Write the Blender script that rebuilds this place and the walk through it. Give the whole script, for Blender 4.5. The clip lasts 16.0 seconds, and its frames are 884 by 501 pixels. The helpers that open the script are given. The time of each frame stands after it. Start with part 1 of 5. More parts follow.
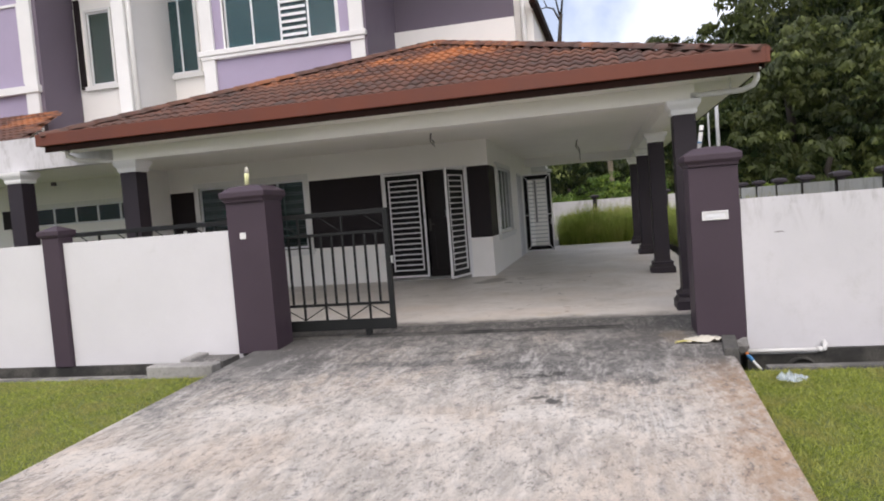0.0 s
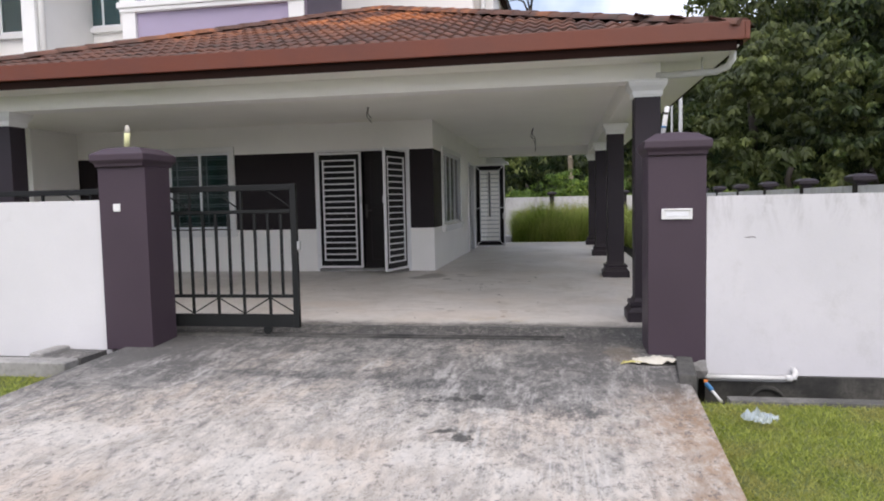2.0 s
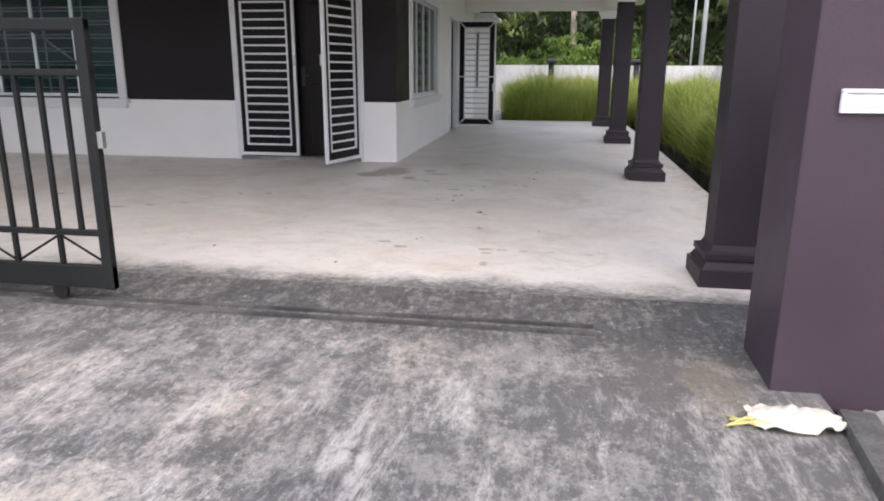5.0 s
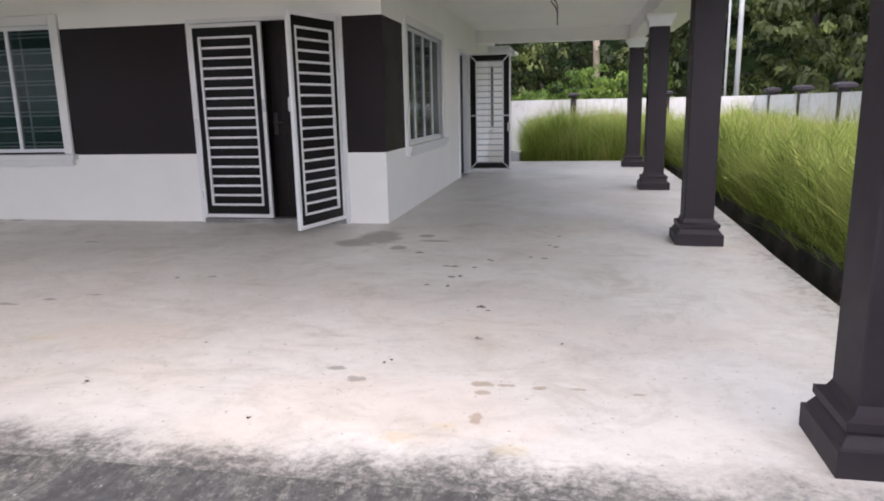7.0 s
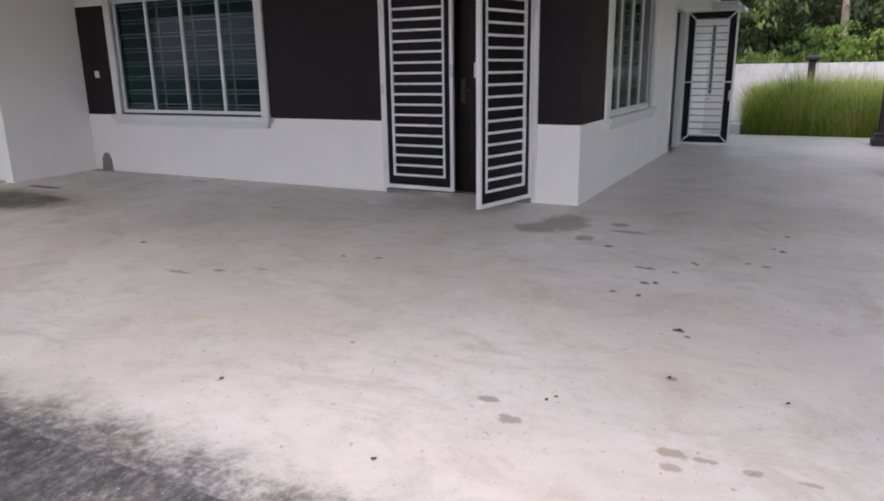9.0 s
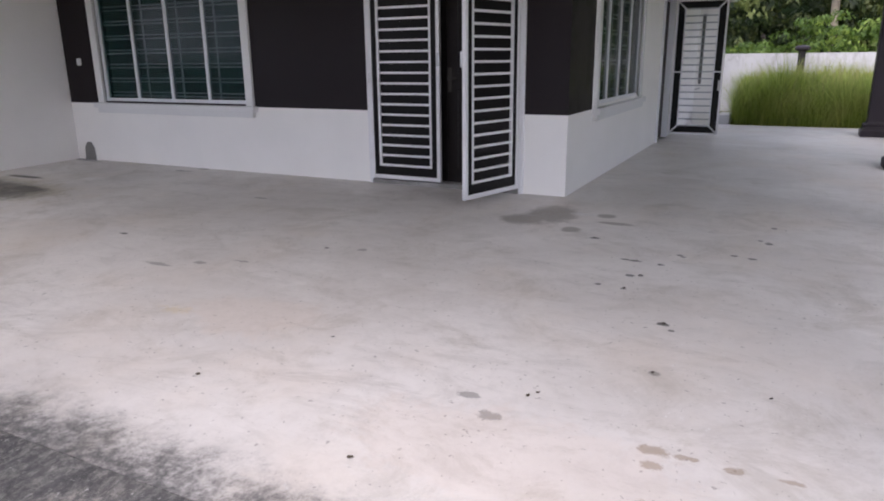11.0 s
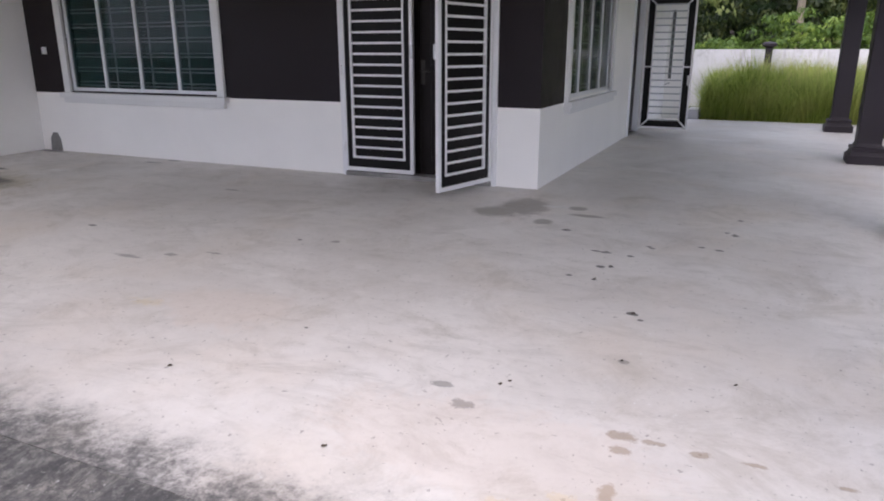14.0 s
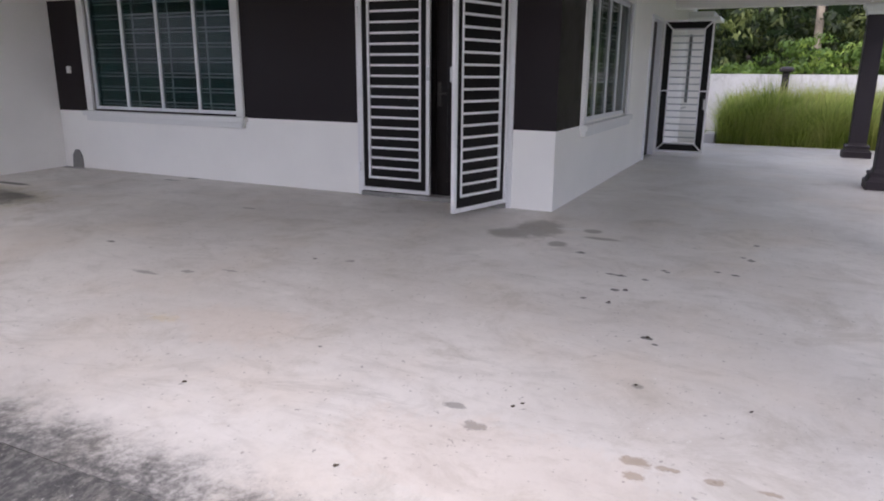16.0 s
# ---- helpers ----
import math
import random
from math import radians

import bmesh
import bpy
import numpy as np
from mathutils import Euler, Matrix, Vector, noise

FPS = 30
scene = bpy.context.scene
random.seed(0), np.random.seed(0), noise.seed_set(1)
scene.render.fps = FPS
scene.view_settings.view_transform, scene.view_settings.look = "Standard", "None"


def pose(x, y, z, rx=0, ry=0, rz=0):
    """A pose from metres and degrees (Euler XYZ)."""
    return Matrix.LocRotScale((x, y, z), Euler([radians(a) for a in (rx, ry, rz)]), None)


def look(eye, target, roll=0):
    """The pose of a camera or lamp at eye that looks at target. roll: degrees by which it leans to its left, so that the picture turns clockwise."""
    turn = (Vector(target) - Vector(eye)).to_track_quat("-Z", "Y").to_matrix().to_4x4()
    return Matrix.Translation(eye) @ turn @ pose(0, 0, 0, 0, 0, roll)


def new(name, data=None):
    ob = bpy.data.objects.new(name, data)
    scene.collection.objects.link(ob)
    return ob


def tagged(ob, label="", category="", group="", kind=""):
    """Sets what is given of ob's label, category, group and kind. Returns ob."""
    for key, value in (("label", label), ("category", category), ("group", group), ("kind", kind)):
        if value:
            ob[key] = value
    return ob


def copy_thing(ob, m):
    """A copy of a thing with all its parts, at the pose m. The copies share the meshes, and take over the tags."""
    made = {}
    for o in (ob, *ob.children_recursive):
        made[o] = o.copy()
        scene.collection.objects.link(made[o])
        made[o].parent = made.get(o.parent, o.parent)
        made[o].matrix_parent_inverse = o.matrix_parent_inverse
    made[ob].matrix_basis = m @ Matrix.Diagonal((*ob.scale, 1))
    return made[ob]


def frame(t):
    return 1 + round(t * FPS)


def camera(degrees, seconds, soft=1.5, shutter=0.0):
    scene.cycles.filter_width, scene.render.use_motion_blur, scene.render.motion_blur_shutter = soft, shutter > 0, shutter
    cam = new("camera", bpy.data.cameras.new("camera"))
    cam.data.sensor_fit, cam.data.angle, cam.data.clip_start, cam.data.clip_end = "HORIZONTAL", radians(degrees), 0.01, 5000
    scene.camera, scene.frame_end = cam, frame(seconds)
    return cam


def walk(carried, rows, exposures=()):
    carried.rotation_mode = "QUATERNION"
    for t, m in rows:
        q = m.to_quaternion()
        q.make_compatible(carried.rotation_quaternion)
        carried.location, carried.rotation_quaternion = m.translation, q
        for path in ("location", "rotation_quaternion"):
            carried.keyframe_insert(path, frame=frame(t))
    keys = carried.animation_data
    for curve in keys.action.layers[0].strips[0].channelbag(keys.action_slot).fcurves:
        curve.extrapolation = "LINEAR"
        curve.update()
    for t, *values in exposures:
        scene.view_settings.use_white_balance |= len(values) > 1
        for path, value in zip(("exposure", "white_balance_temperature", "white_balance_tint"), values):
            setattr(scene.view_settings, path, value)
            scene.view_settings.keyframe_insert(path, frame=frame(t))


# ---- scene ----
cam = camera(65.4, 16.0, 1.9)
PATH = [
    (0, (2.054, -13.344, 1.314), (1.603, -11.399, 1.204), -4.5),
    (0.5, (2.092, -13.148, 1.284), (1.753, -11.181, 1.162), -3.9),
    (1, (2.17, -12.813, 1.236), (1.904, -10.838, 1.073), 1.5),
    (1.5, (2.214, -12.46, 1.223), (1.947, -10.483, 1.082), -1.1),
    (2, (2.21, -12.065, 1.204), (1.871, -10.098, 1.066), -1.2),
    (2.5, (2.159, -11.517, 1.183), (1.652, -9.6, 0.919), -2.2),
    (3, (2.102, -10.986, 1.174), (1.756, -9.049, 0.813), -1.9),
    (3.5, (2.101, -10.405, 1.155), (1.689, -8.482, 0.792), 1.4),
    (4, (2.013, -9.882, 1.149), (1.771, -7.945, 0.716), 0.9),
    (6.5, (1.965, -7.507, 1.23), (1.568, -5.618, 0.706), -0.7),
    (7, (1.966, -7.147, 1.24), (1.594, -5.225, 0.829), -1.2),
    (7.5, (1.922, -6.783, 1.269), (1.241, -4.973, 0.758), -2.6),
    (8, (1.809, -6.546, 1.27), (1.09, -4.766, 0.709), -3.9),
    (8.5, (1.839, -6.467, 1.287), (0.946, -4.749, 0.784), -0.8),
    (11, (1.867, -6.352, 1.29), (1.001, -4.631, 0.754), -0.6),
    (11.5, (1.878, -6.385, 1.298), (1.035, -4.649, 0.771), -0.7),
    (12, (1.882, -6.385, 1.3), (1.072, -4.63, 0.786), -1.0),
    (12.5, (1.89, -6.38, 1.293), (1.113, -4.618, 0.752), -0.9),
    (13, (1.879, -6.376, 1.288), (1.099, -4.61, 0.765), -0.4),
    (13.5, (1.88, -6.38, 1.289), (1.09, -4.624, 0.748), -0.1),
    (14, (1.879, -6.377, 1.286), (1.085, -4.627, 0.731), 0.0),
    (14.5, (1.874, -6.382, 1.29), (1.065, -4.639, 0.732), 0.2),
    (15, (1.869, -6.383, 1.284), (1.044, -4.647, 0.731), 0.5),
    (15.5, (1.869, -6.383, 1.293), (1.018, -4.654, 0.757), 0.4),
    (16, (1.881, -6.389, 1.292), (1.044, -4.642, 0.794), 0.5),
]
EXPOSURES = [(0.0, 0.59, 7080, 16), (1.5, 0.63, 6850, 15), (2.5, 0.73, 6770, 16), (3.5, 0.93, 6710, 16), (4.2, 1.08, 6750, 16), (6.5, 1.53, 6750, 18), (7.0, 1.43, 6740, 18), (7.5, 1.31, 6700, 19), (8.5, 1.13, 6630, 20), (11.0, 1.15, 6500, 21), (14.0, 1.22, 6480, 21), (16.0, 1.13, 6480, 21)]
walk(cam, [(t, look(eye, target, roll)) for t, eye, target, roll in PATH], EXPOSURES)

# ---- world, sun, exposure ----
world = bpy.data.worlds.new("world")
scene.world = world
world.use_nodes = True
wn, wl = world.node_tree.nodes, world.node_tree.links
wn.clear()
sky = wn.new("ShaderNodeTexSky")
sky.sky_type, sky.sun_disc = "NISHITA", False
sky.sun_elevation, sky.sun_rotation = radians(52), radians(167.5)
sky.air_density, sky.dust_density, sky.ozone_density = 1.0, 3.0, 1.0
cloud = wn.new("ShaderNodeMix")
cloud.data_type = "RGBA"
cloud.inputs["Factor"].default_value = 0.7
puff = wn.new("ShaderNodeTexNoise")
puff.inputs["Scale"].default_value, puff.inputs["Detail"].default_value = 3.2, 7.0
thick = wn.new("ShaderNodeMix")
thick.data_type = "RGBA"
thick.inputs["A"].default_value, thick.inputs["B"].default_value = (3.4, 4.2, 5.8, 1), (10.2, 10.9, 12.2, 1)
span = wn.new("ShaderNodeMapRange")
span.inputs["From Min"].default_value, span.inputs["From Max"].default_value = 0.40, 0.60
wl.new(wn.new("ShaderNodeTexCoord").outputs["Generated"], puff.inputs["Vector"])
wl.new(puff.outputs[0], span.inputs[0])
wl.new(span.outputs[0], thick.inputs["Factor"])
wl.new(thick.outputs["Result"], cloud.inputs["B"])
bg = wn.new("ShaderNodeBackground")
bg.inputs["Strength"].default_value = 0.128
wo = wn.new("ShaderNodeOutputWorld")
wl.new(sky.outputs[0], cloud.inputs["A"])
wl.new(cloud.outputs["Result"], bg.inputs[0])
wl.new(bg.outputs[0], wo.inputs[0])
sun = new("sun", bpy.data.lights.new("sun", "SUN"))
sun.data.energy, sun.data.angle, sun.data.color = 1.0, radians(65), (1.0, 0.96, 0.9)
sun.matrix_world = look((4, -18, 24), (0, 0, 0))


# ---- node material helpers ----
class Nodes:
    """Small wrapper that builds a shader from values and sockets."""

    def __init__(self, name):
        self.m = bpy.data.materials.new(name)
        self.m.use_nodes = True
        self.t = self.m.node_tree
        self.t.nodes.clear()
        self.out = self.t.nodes.new("ShaderNodeOutputMaterial")
        self.p = self.t.nodes.new("ShaderNodeBsdfPrincipled")
        self.t.links.new(self.p.outputs[0], self.out.inputs[0])
        self.obj = self.t.nodes.new("ShaderNodeTexCoord").outputs["Object"]
        self.pos = self.t.nodes.new("ShaderNodeNewGeometry").outputs["Position"]

    def put(self, sock, v):
        if isinstance(v, bpy.types.NodeSocket):
            self.t.links.new(v, sock)
        elif isinstance(v, tuple) and len(v) == 3 and sock.type == "RGBA":
            sock.default_value = (*v, 1)
        else:
            sock.default_value = v

    def math(self, op, a, b=0.0, c=0.0, clamp=False):
        n = self.t.nodes.new("ShaderNodeMath")
        n.operation, n.use_clamp = op, clamp
        for s, v in zip(n.inputs, (a, b, c)):
            self.put(s, v)
        return n.outputs[0]

    def noise(self, scale, detail=4.0, rough=0.6, vec=None, stretch=None, distort=0.0):
        n = self.t.nodes.new("ShaderNodeTexNoise")
        n.inputs["Scale"].default_value, n.inputs["Detail"].default_value = scale, detail
        n.inputs["Roughness"].default_value, n.inputs["Distortion"].default_value = rough, distort
        v = self.pos if vec is None else vec
        if stretch:
            mp = self.t.nodes.new("ShaderNodeMapping")
            mp.inputs["Scale"].default_value = stretch[:3]
            if len(stretch) > 3:
                mp.inputs["Rotation"].default_value = (0, 0, stretch[3])
            self.t.links.new(v, mp.inputs[0])
            v = mp.outputs[0]
        self.t.links.new(v, n.inputs["Vector"])
        return n.outputs[0]

    def ramp(self, v, lo, hi, a=0.0, b=1.0):
        n = self.t.nodes.new("ShaderNodeMapRange")
        n.interpolation_type = "SMOOTHSTEP"
        for k, x in (("Value", v), ("From Min", lo), ("From Max", hi), ("To Min", a), ("To Max", b)):
            self.put(n.inputs[k], x)
        return n.outputs[0]

    def mix(self, f, a, b):
        n = self.t.nodes.new("ShaderNodeMix")
        n.data_type = "RGBA"
        self.put(n.inputs["Factor"], f), self.put(n.inputs["A"], a), self.put(n.inputs["B"], b)
        return n.outputs["Result"]

    def xyz(self, v=None):
        n = self.t.nodes.new("ShaderNodeSeparateXYZ")
        self.t.links.new(self.pos if v is None else v, n.inputs[0])
        return n.outputs

    def random(self):
        return self.t.nodes.new("ShaderNodeObjectInfo").outputs["Random"]

    def island(self):
        return self.t.nodes.new("ShaderNodeNewGeometry").outputs["Random Per Island"]

    def bump(self, h, strength=0.3, dist=0.01):
        n = self.t.nodes.new("ShaderNodeBump")
        n.inputs["Strength"].default_value, n.inputs["Distance"].default_value = strength, dist
        self.t.links.new(h, n.inputs["Height"])
        self.t.links.new(n.outputs[0], self.p.inputs["Normal"])

    def done(self, color, rough=0.6, metal=0.0, **more):
        self.put(self.p.inputs["Base Color"], color)
        self.put(self.p.inputs["Roughness"], rough)
        self.put(self.p.inputs["Metallic"], metal)
        for k, v in more.items():
            self.put(self.p.inputs[k.replace("_", " ")], v)
        return self.m


def scaled(c, f):
    return tuple(min(1.0, x * f) for x in c)


def painted(name, c, rough=0.55, var=0.12, dirt=None, grain=60.0, bump=0.15, spec=0.5):
    n = Nodes(name)
    f = n.ramp(n.noise(1.3, 5.0), 0.3, 0.7)
    col = n.mix(f, scaled(c, 1 - var), scaled(c, 1 + var * 0.5))
    fine = n.noise(grain, 3.0)
    col = n.mix(n.ramp(fine, 0.35, 0.75, 0.0, 0.35), col, scaled(c, 1 - var * 1.6))
    if dirt:
        col = n.mix(n.ramp(n.noise(2.2, 6.0, 0.7), 0.6, 0.78, 0.0, 0.55), col, dirt)
    n.bump(fine, bump, 0.004)
    return n.done(col, n.ramp(f, 0, 1, rough - 0.06, rough + 0.08), Specular_IOR_Level=spec)


M = {}
M["plaster"] = painted("white_plaster", (0.88, 0.865, 0.835), 0.75, 0.03)
M["ceiling"] = painted("ceiling_paint", (0.90, 0.885, 0.82), 0.8, 0.03)
M["dark"] = painted("dark_brown_paint", (0.018, 0.0135, 0.0155), 0.55, 0.15, spec=0.2)
M["column"] = painted("column_paint", (0.026, 0.020, 0.026), 0.55, 0.15, spec=0.3)
M["purple"] = painted("purple_brown_paint", (0.056, 0.038, 0.051), 0.55, 0.12, (0.05, 0.038, 0.042), spec=0.35)
M["lavender"] = painted("lavender_paint", (0.36, 0.31, 0.43), 0.7, 0.06)
M["violet"] = painted("grey_violet_paint", (0.14, 0.115, 0.15), 0.7, 0.08)
M["trim"] = painted("white_trim", (0.74, 0.74, 0.73), 0.6, 0.04)
M["grille"] = painted("white_enamel", (0.78, 0.78, 0.79), 0.35, 0.05)
M["alu"] = painted("white_aluminium", (0.75, 0.76, 0.78), 0.35, 0.04)
M["black"] = painted("black_sheet", (0.009, 0.0078, 0.0082), 0.5, 0.2, spec=0.2)
M["iron"] = painted("gate_paint", (0.015, 0.016, 0.016), 0.5, 0.25, (0.045, 0.036, 0.028), spec=0.2)
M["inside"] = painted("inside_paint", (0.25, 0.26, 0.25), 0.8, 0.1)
M["doorwood"] = painted("door_varnish", (0.015, 0.0115, 0.011), 0.45, 0.3, spec=0.2)
M["fascia"] = painted("fascia_paint", (0.135, 0.030, 0.011), 0.45, 0.15, (0.12, 0.04, 0.025))
M["fascia2"] = painted("fascia_board", (0.018, 0.008, 0.006), 0.8, 0.2, spec=0.1)
M["pvc"] = painted("pvc_pipe", (0.66, 0.66, 0.64), 0.4, 0.1, (0.35, 0.34, 0.32))
M["greypole"] = painted("galvanised_pole", (0.42, 0.43, 0.44), 0.45, 0.15)
M["cable"] = painted("cable_sheath", (0.05, 0.045, 0.04), 0.5, 0.2)
M["steel"] = Nodes("steel").done((0.5, 0.5, 0.5), 0.35, 1.0)
M["blue"] = painted("blue_plastic", (0.03, 0.16, 0.34), 0.4, 0.2)
M["orange"] = painted("orange_plastic", (0.6, 0.18, 0.03), 0.45, 0.2)
M["cloth"] = painted("pale_cloth", (0.56, 0.53, 0.45), 0.9, 0.2, (0.38, 0.33, 0.20))
M["wrap"] = painted("yellow_wrap", (0.66, 0.66, 0.36), 0.6, 0.2, (0.5, 0.5, 0.4))
M["rope"] = painted("yellow_rope", (0.52, 0.46, 0.17), 0.7, 0.3)
M["plastic"] = Nodes("clear_plastic_bag").done((0.6, 0.68, 0.72), 0.25, 0.0, Alpha=0.45)
M["leafdry"] = painted("dry_leaf", (0.06, 0.045, 0.03), 0.8, 0.4)
M["bark"] = painted("bark", (0.045, 0.037, 0.03), 0.9, 0.35, grain=25.0, bump=0.6)
M["barkpale"] = painted("pale_bark", (0.30, 0.25, 0.19), 0.9, 0.3, grain=25.0, bump=0.6)


def wall_material():
    n = Nodes("weathered_white_wall")
    x, y, z = n.xyz()
    base = n.mix(n.ramp(n.noise(0.9, 5.0), 0.3, 0.7), (0.56, 0.555, 0.57), (0.62, 0.61, 0.625))
    top = n.math("MULTIPLY", n.ramp(z, 0.75, 1.3), n.ramp(n.noise(2.0, 8.0, 0.78, stretch=(2.0, 2.0, 0.6), distort=0.6), 0.47, 0.70))
    low = n.ramp(n.noise(2.1, 9.0, 0.8), 0.52, 0.74, 0.0, 0.55)
    col = n.mix(n.math("MULTIPLY", top, 0.75), base, (0.26, 0.25, 0.24))
    col = n.mix(low, col, (0.47, 0.465, 0.455))
    sx = n.math("DIVIDE", n.math("SUBTRACT", x, 3.77), 0.055)
    sz = n.math("DIVIDE", n.math("ADD", n.math("SUBTRACT", z, 0.86), n.math("MULTIPLY", n.math("SUBTRACT", n.noise(14.0, 3.0), 0.5), 0.05)), 0.006)
    mark = n.ramp(n.math("ADD", n.math("MULTIPLY", sx, sx), n.math("MULTIPLY", sz, sz)), 0.4, 1.2, 0.8, 0.0)
    col = n.mix(mark, col, (0.12, 0.11, 0.10))
    n.bump(n.noise(40.0, 4.0), 0.2, 0.005)
    return n.done(col, 0.8)


def concrete(name, light, dark, stain=0.55, scale=1.0, pit=0.25):
    n = Nodes(name)
    big = n.ramp(n.noise(0.8 * scale, 6.0, 0.65), 0.35, 0.68)
    fine = n.noise(22.0 * scale, 6.0, 0.7)
    col = n.mix(big, dark, light)
    col = n.mix(n.ramp(fine, 0.45, 0.75, 0.0, stain), col, scaled(dark, 0.6))
    n.bump(fine, pit, 0.01)
    return n.done(col, 0.85)


M["fence"] = wall_material()
M["clean_wall"] = painted("clean_white_wall", (0.64, 0.635, 0.645), 0.8, 0.04, (0.52, 0.515, 0.51))
M["kerb"] = concrete("mossy_kerb", (0.34, 0.33, 0.30), (0.08, 0.078, 0.07), 0.7, 2.0)
M["pale_kerb"] = concrete("pale_kerb", (0.42, 0.41, 0.39), (0.19, 0.185, 0.175))
M["blackstone"] = concrete("black_mossy_stone", (0.12, 0.115, 0.105), (0.03, 0.03, 0.029), 0.75, 3.0)
M["drain"] = concrete("drain_concrete", (0.11, 0.105, 0.09), (0.022, 0.022, 0.02), 0.75, 2.2)
M["cement"] = concrete("cement_render", (0.33, 0.325, 0.315), (0.22, 0.215, 0.21))
M["asphalt"] = concrete("asphalt", (0.06, 0.06, 0.06), (0.035, 0.035, 0.036))


def spots(n, rows, wob=0.35, fine=7.0, k=1.0, sy0=1.0):
    """A mask of irregular blots: rows of x, y, half length, half width."""
    x, y, z = n.xyz()
    w = n.math("MULTIPLY", n.math("SUBTRACT", n.noise(fine, 6.0, 0.8), 0.5), wob * 6)
    total = None
    for sx, sy, a, b in [(p, q * sy0, u * k, v * k) for p, q, u, v in rows]:
        dx = n.math("DIVIDE", n.math("SUBTRACT", x, sx), a)
        dy = n.math("DIVIDE", n.math("SUBTRACT", y, sy), b)
        d = n.math("ADD", n.math("MULTIPLY", dx, dx), n.math("MULTIPLY", dy, dy))
        s = n.ramp(n.math("ADD", d, n.math("MULTIPLY", w, n.math("MINIMUM", n.math("ADD", d, 0.35), 1.0))), 0.35, 1.2, 1.0, 0.0)
        total = s if total is None else n.math("MAXIMUM", total, s)
    return total


def porch_material():
    n = Nodes("porch_cement_floor")
    x, y, z = n.xyz()
    big = n.ramp(n.noise(0.55, 6.0, 0.6, distort=0.6), 0.32, 0.68)
    col = n.mix(big, (0.56, 0.53, 0.495), (0.69, 0.66, 0.625))
    mid = n.ramp(n.noise(2.4, 8.0, 0.72, stretch=(0.7, 1.4, 1.0), distort=1.2), 0.48, 0.72)
    col = n.mix(n.math("MULTIPLY", mid, 0.5), col, (0.41, 0.385, 0.35))
    smear = n.ramp(n.noise(1.6, 9.0, 0.8, stretch=(0.5, 1.8, 1.0, 0.4), distort=2.0), 0.54, 0.70)
    col = n.mix(n.math("MULTIPLY", smear, 0.4), col, (0.33, 0.31, 0.28))
    mott = n.ramp(n.noise(9.0, 8.0, 0.8), 0.42, 0.66)
    col = n.mix(n.math("MULTIPLY", mott, 0.22), col, (0.40, 0.375, 0.34))
    warm = n.ramp(n.noise(0.8, 4.0), 0.45, 0.72, 0.0, 0.35)
    col = n.mix(warm, col, (0.62, 0.53, 0.44))
    speck = n.ramp(n.noise(38.0, 3.0, 0.8), 0.66, 0.74, 0.0, 0.5)
    col = n.mix(speck, col, (0.22, 0.21, 0.19))
    chips = n.ramp(n.noise(26.0, 3.0, 0.7), 0.70, 0.74, 0.0, 0.8)
    col = n.mix(chips, col, (0.74, 0.73, 0.70))
    wet = spots(n, [(0.10, -0.72, 0.24, 0.36), (-0.06, -0.98, 0.22, 0.20), (0.40, -1.16, 0.09, 0.09), (0.56, -0.62, 0.10, 0.08), (0.68, -0.85, 0.16, 0.05)], 0.35, 6.0)
    col = n.mix(n.math("MULTIPLY", wet, 0.66), col, (0.15, 0.125, 0.095))
    rim = spots(n, [(-6.35, -1.95, 1.55, 0.66), (-5.55, -1.76, 0.75, 0.27)], 0.7, 4.0)
    col = n.mix(n.math("MULTIPLY", rim, 0.6), col, (0.34, 0.29, 0.18))
    mud = spots(n, [(-6.35, -1.98, 1.35, 0.50), (-5.70, -1.78, 0.62, 0.20), (-6.3, -1.25, 0.36, 0.06)], 0.25, 6.0)
    col = n.mix(n.math("MULTIPLY", mud, 0.97), col, (0.05, 0.043, 0.032))
    foot = spots(n, [(-6.88, -0.04, 0.28, 0.05), (-6.7, -0.1, 0.3, 0.03), (-4.6, -0.05, 0.10, 0.04), (-4.75, -0.25, 0.12, 0.03)], 1.2, 9.0)
    col = n.mix(n.math("MULTIPLY", foot, 0.75), col, (0.07, 0.068, 0.066))
    chalk = spots(n, [(-5.4, -1.05, 0.24, 0.05), (0.35, -0.62, 0.12, 0.05)], 1.0, 7.0)
    col = n.mix(n.math("MULTIPLY", chalk, 0.6), col, (0.68, 0.67, 0.66))
    grit = n.ramp(n.noise(26.0, 6.0, 0.8), 0.56, 0.70, 0.0, 0.30)
    col = n.mix(grit, col, (0.58, 0.57, 0.555))
    grime = n.ramp(n.noise(1.7, 9.0, 0.78, distort=0.7), 0.50, 0.68, 0.0, 0.42)
    col = n.mix(grime, col, (0.34, 0.305, 0.25))
    specks = n.ramp(n.noise(34.0, 3.0, 0.6), 0.665, 0.70, 0.0, 0.55)
    col = n.mix(specks, col, (0.16, 0.145, 0.13))
